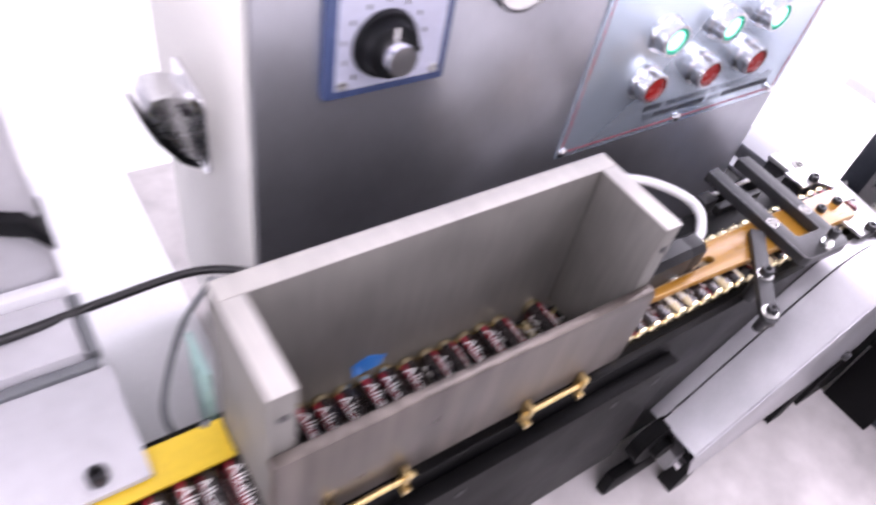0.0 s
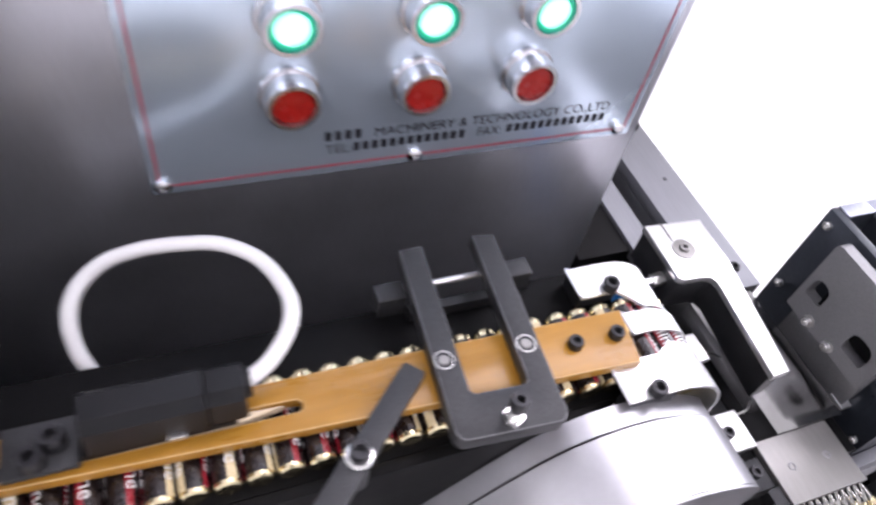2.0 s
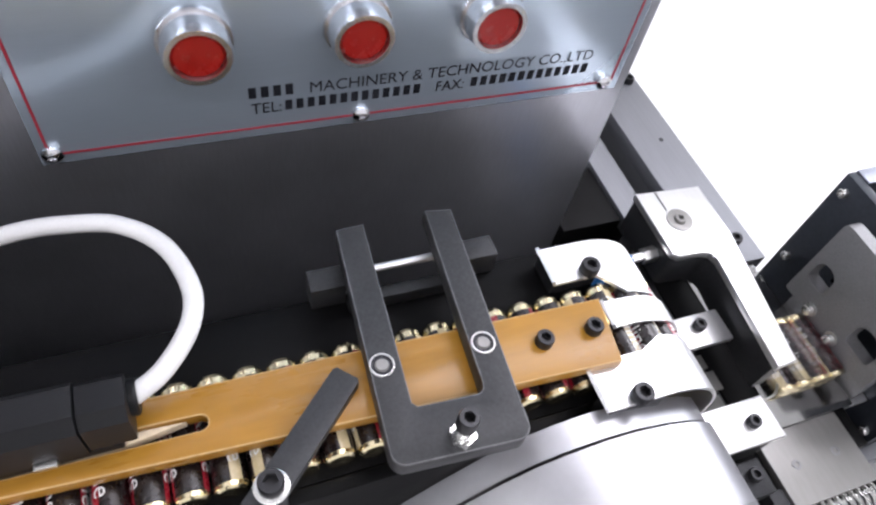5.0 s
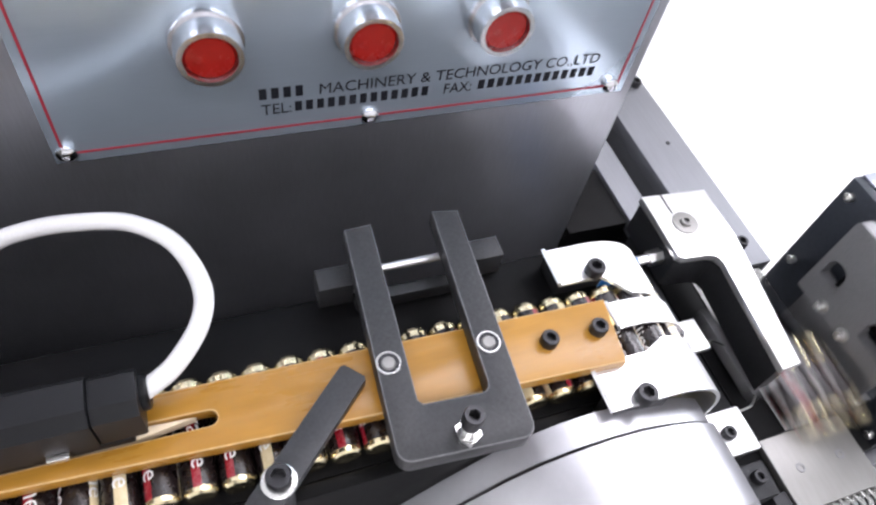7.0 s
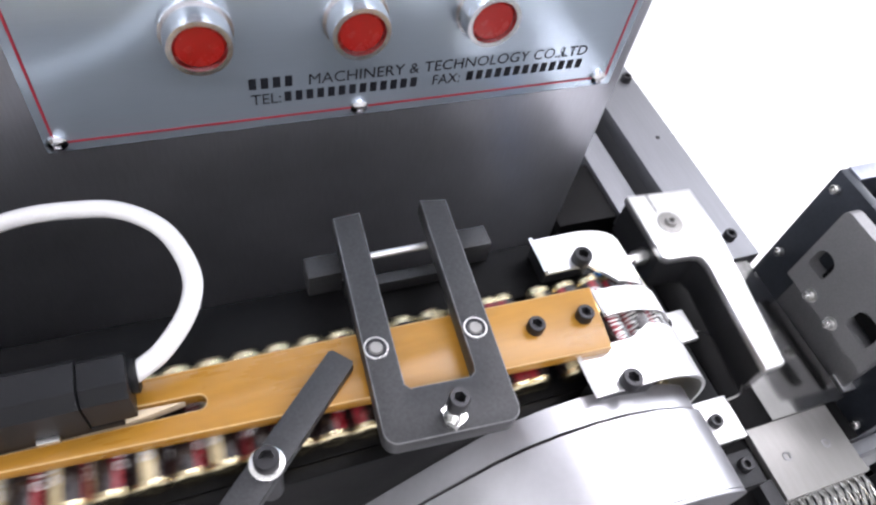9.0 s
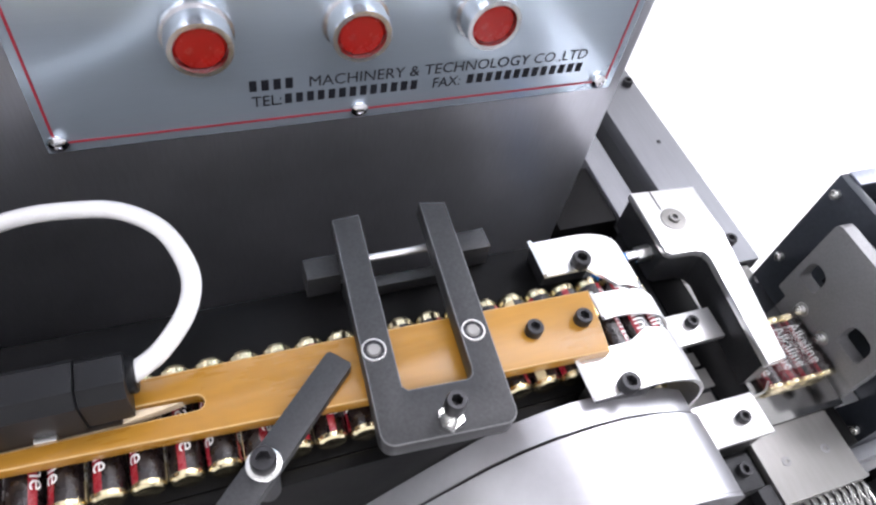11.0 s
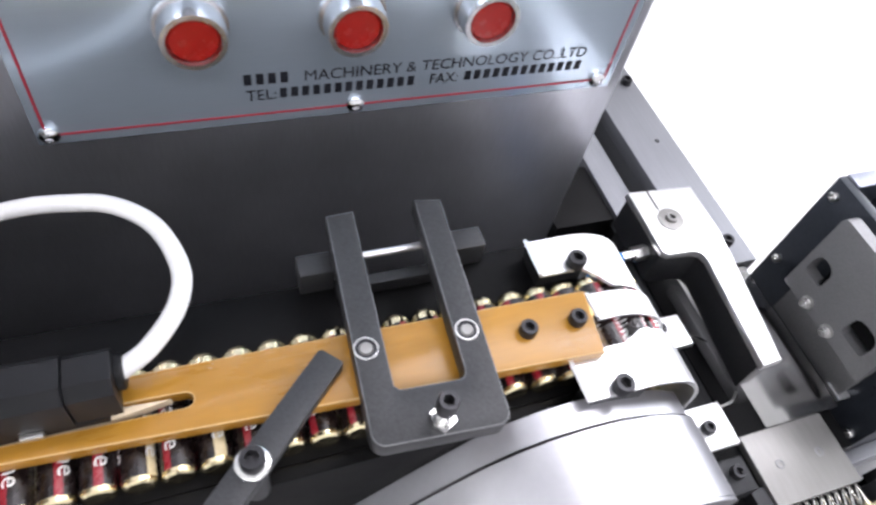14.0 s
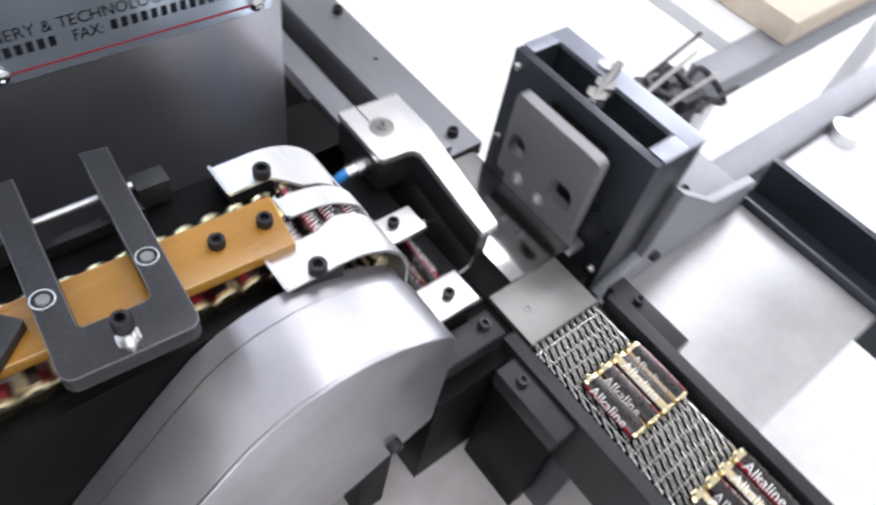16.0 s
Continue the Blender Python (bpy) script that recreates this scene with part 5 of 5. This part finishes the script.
def battery():
    b = thing("battery", "black red and gold cylindrical alkaline battery", "battery", "batteries on the packing line")
    share("end_cap", REAR_CAP, b, Matrix.Identity(4), "gold rear end cap")
    share("end_cap", FRONT_CAP, b, Matrix.Identity(4), "gold front end cap")
    share("jacket", JACKETMESH, b, Matrix.Identity(4), "printed black red and gold jacket")
    share("terminal", NUB, b, Matrix.Identity(4))
    for turn in (15, 135, 255):
        share("lettering", WORD, b, pose(0, 0.0170, 0, 0, turn, 0), "white lettering")
    return b


# ---- what moves ----
BELT_SPEED = 0.112
PERIOD, FIRST = 0.857, 0.75      # the packing cycle, and the time at which a group of four reaches the stop
Z_ROW, Z_TRAY, Z_BELT = Z_BED + RADIUS + 0.0002, TRAY_Z + RADIUS + 0.0002, BELT_Z + RADIUS + 0.0022
CYCLES = range(-2, 20)


def arrive(k):
    return FIRST + PERIOD * k


def line_place(s):
    """x and z of a battery s metres before (minus) or past the end of the level row, down the chute into the tray."""
    x0, R, L2 = 0.0540, 0.0330, 0.0240
    if s <= 0:
        return x0 + s, Z_ROW
    q = R * math.pi / 2 * 0.9
    a = radians(81)
    if s <= q:
        t = s / R
        return x0 + R * math.sin(t), Z_ROW - R * (1 - math.cos(t))
    xa, za = x0 + R * math.sin(a), Z_ROW - R * (1 - math.cos(a))
    dz = za - Z_TRAY
    s -= q
    drop = dz * 1.15
    if s <= drop:
        u = s / drop
        return xa + 0.012 * u * u, za - dz * (u * (2 - u) * 0.35 + u * 0.65)
    return xa + 0.012 + (s - drop), Z_TRAY


S_FRONT = 0.0330 * math.pi / 2 * 0.9 + (line_place(0.0330 * math.pi / 2 * 0.9)[1] - Z_TRAY) * 1.15 + 0.0570


def battery_rows(g, m, roll):
    """Keys of battery m (0 leads) of group g: along the row, down, to the stop, off to the belt."""
    out = []

    def key(t, x, y, z):
        out.append((t, pose(x, y, z, 0, roll, 0)))
    tray_x = line_place(S_FRONT)[0]
    for k in CYCLES:
        # before this cycle's advance the group stands (g - k) groups behind the tray
        behind = g - k
        t0, t1 = arrive(k) + 0.35, arrive(k) + 0.75
        if behind >= 1:
            for j in range(5):
                u = j / 4
                s = S_FRONT - PITCH * (m + 4 * (behind - u))
                x, z = line_place(s)
                if j in (0, 4) or s > -0.05:
                    key(t0 + (t1 - t0) * u, x, 0.003, z)
        if k == g:
            a = arrive(k)
            x, z = line_place(S_FRONT - PITCH * m)
            stop = 0.2570 - PITCH * m * 0.99
            key(a - 0.13, x, 0.003, z)
            key(a - 0.02, stop, 0.0, Z_TRAY)
            key(a + 0.21, stop, 0.0, Z_TRAY)
            key(a + 0.29, stop - 0.012, -0.060, Z_TRAY)
            for step in (0.0, 0.1, 0.4, CLIP + 3.0):
                key(a + 0.37 + step, 0.2098 + (1.5 - m) * PITCH * 0.99, -0.124 - BELT_SPEED * step, Z_BELT)
    return clipped(out)


def clipped(rows):
    """The keys from the clip's start to its end, with a key at both."""
    def at(t):
        for (ta, a), (tb, b) in zip(rows, rows[1:]):
            if ta <= t <= tb:
                return a.lerp(b, (t - ta) / max(tb - ta, 1e-6))
        return rows[0][1] if t < rows[0][0] else rows[-1][1]
    inside = [(t, m) for t, m in rows if 0.02 < t < CLIP - 0.02]
    return [(0.0, at(0.0))] + inside + [(CLIP, at(CLIP))]


def belt_place(s):
    """A wire row's pose s metres along the loop, from the back of the top run."""
    run, half = BELT_Y0 - BELT_Y1, math.pi * BELT_R
    s %= BELT_LOOP
    if s < run:
        return pose(0.2098, BELT_Y0 - s, BELT_Z, 0, 0, 0)
    s -= run
    if s < half:
        a = s / BELT_R
        return pose(0.2098, BELT_Y1 - BELT_R * math.sin(a), BELT_Z - BELT_R * (1 - math.cos(a)), math.degrees(a), 0, 0)
    s -= half
    if s < run:
        return pose(0.2098, BELT_Y1 + s, BELT_Z - 2 * BELT_R, 180, 0, 0)
    a = (s - run) / BELT_R
    return pose(0.2098, BELT_Y0 + BELT_R * math.sin(a), BELT_Z - BELT_R * (1 + math.cos(a)), 180 + math.degrees(a), 0, 0)


def motions():
    rolls = random.Random(7)
    for g in range(-2, 32):
        for m in range(4):
            walk(battery(), battery_rows(g, m, rolls.choice((0, 35, 75, 110, 150, 200, 245, 290, 330)) + rolls.uniform(-14, 14)))
    # loose batteries lying over the row in the hopper
    for k in range(14):
        if k == 12:
            continue
        b = battery()
        b.matrix_world = pose(-0.5150 + 0.0151 * k, 0.0065 + rolls.uniform(-0.0008, 0.0008), Z_ROW + 2 * RADIUS + 0.0004, 0, rolls.uniform(-45, 30), rolls.uniform(-1.0, 1.0))
        tagged(b, "alkaline battery lying loose in the hopper", "battery", "batteries in the hopper")
    # pusher: a short stroke towards the belt after each group
    rows = []
    a = Vector((0.1750, 0.0960, 0.9150))
    for k in CYCLES:
        t = arrive(k)
        for dt, u in ((0.46, 0.0), (0.57, 1.0), (0.62, 1.0), (0.73, 0.0)):
            rows.append((t + dt, pose(a.x - 0.0085 * u, a.y - 0.0080 * u, a.z)))
    walk(PUSHER, clipped(rows))

    def cycle(ob, home, steps):
        """Repeats (seconds after arrival, dx, dy) in every packing cycle."""
        walk(ob, clipped([(arrive(k) + dt, pose(home[0] + dx, home[1] + dy, home[2])) for k in CYCLES for dt, dx, dy in steps]))
    cycle(SHUTTLE, (0.1360, 0.0, TRAY_Z), ((-0.17, 0, 0), (-0.09, 0.022, 0), (0.05, 0.022, 0), (0.12, 0.015, 0), (0.22, 0, 0)))
    cycle(BLADE, (0.2100, 0.0820, TRAY_Z), ((0.19, 0, 0), (0.22, 0, -0.055), (0.29, 0, -0.116), (0.33, 0, -0.136), (0.37, 0, -0.130), (0.46, 0, 0)))
    cycle(STOP_PLATE, (0.31, 0.01, 0.80), ((0.17, 0, 0), (0.28, 0.012, 0.005), (0.55, 0.012, 0.005), (0.64, -0.006, -0.004), (0.72, 0, 0)))
    for k, row in enumerate(BELT_ROWS):
        rows = []
        for j in range(161):
            rows.append((0.1 * j, belt_place(k * ROW_STEP + BELT_SPEED * 0.1 * j)))
        walk(row, rows)


motions()
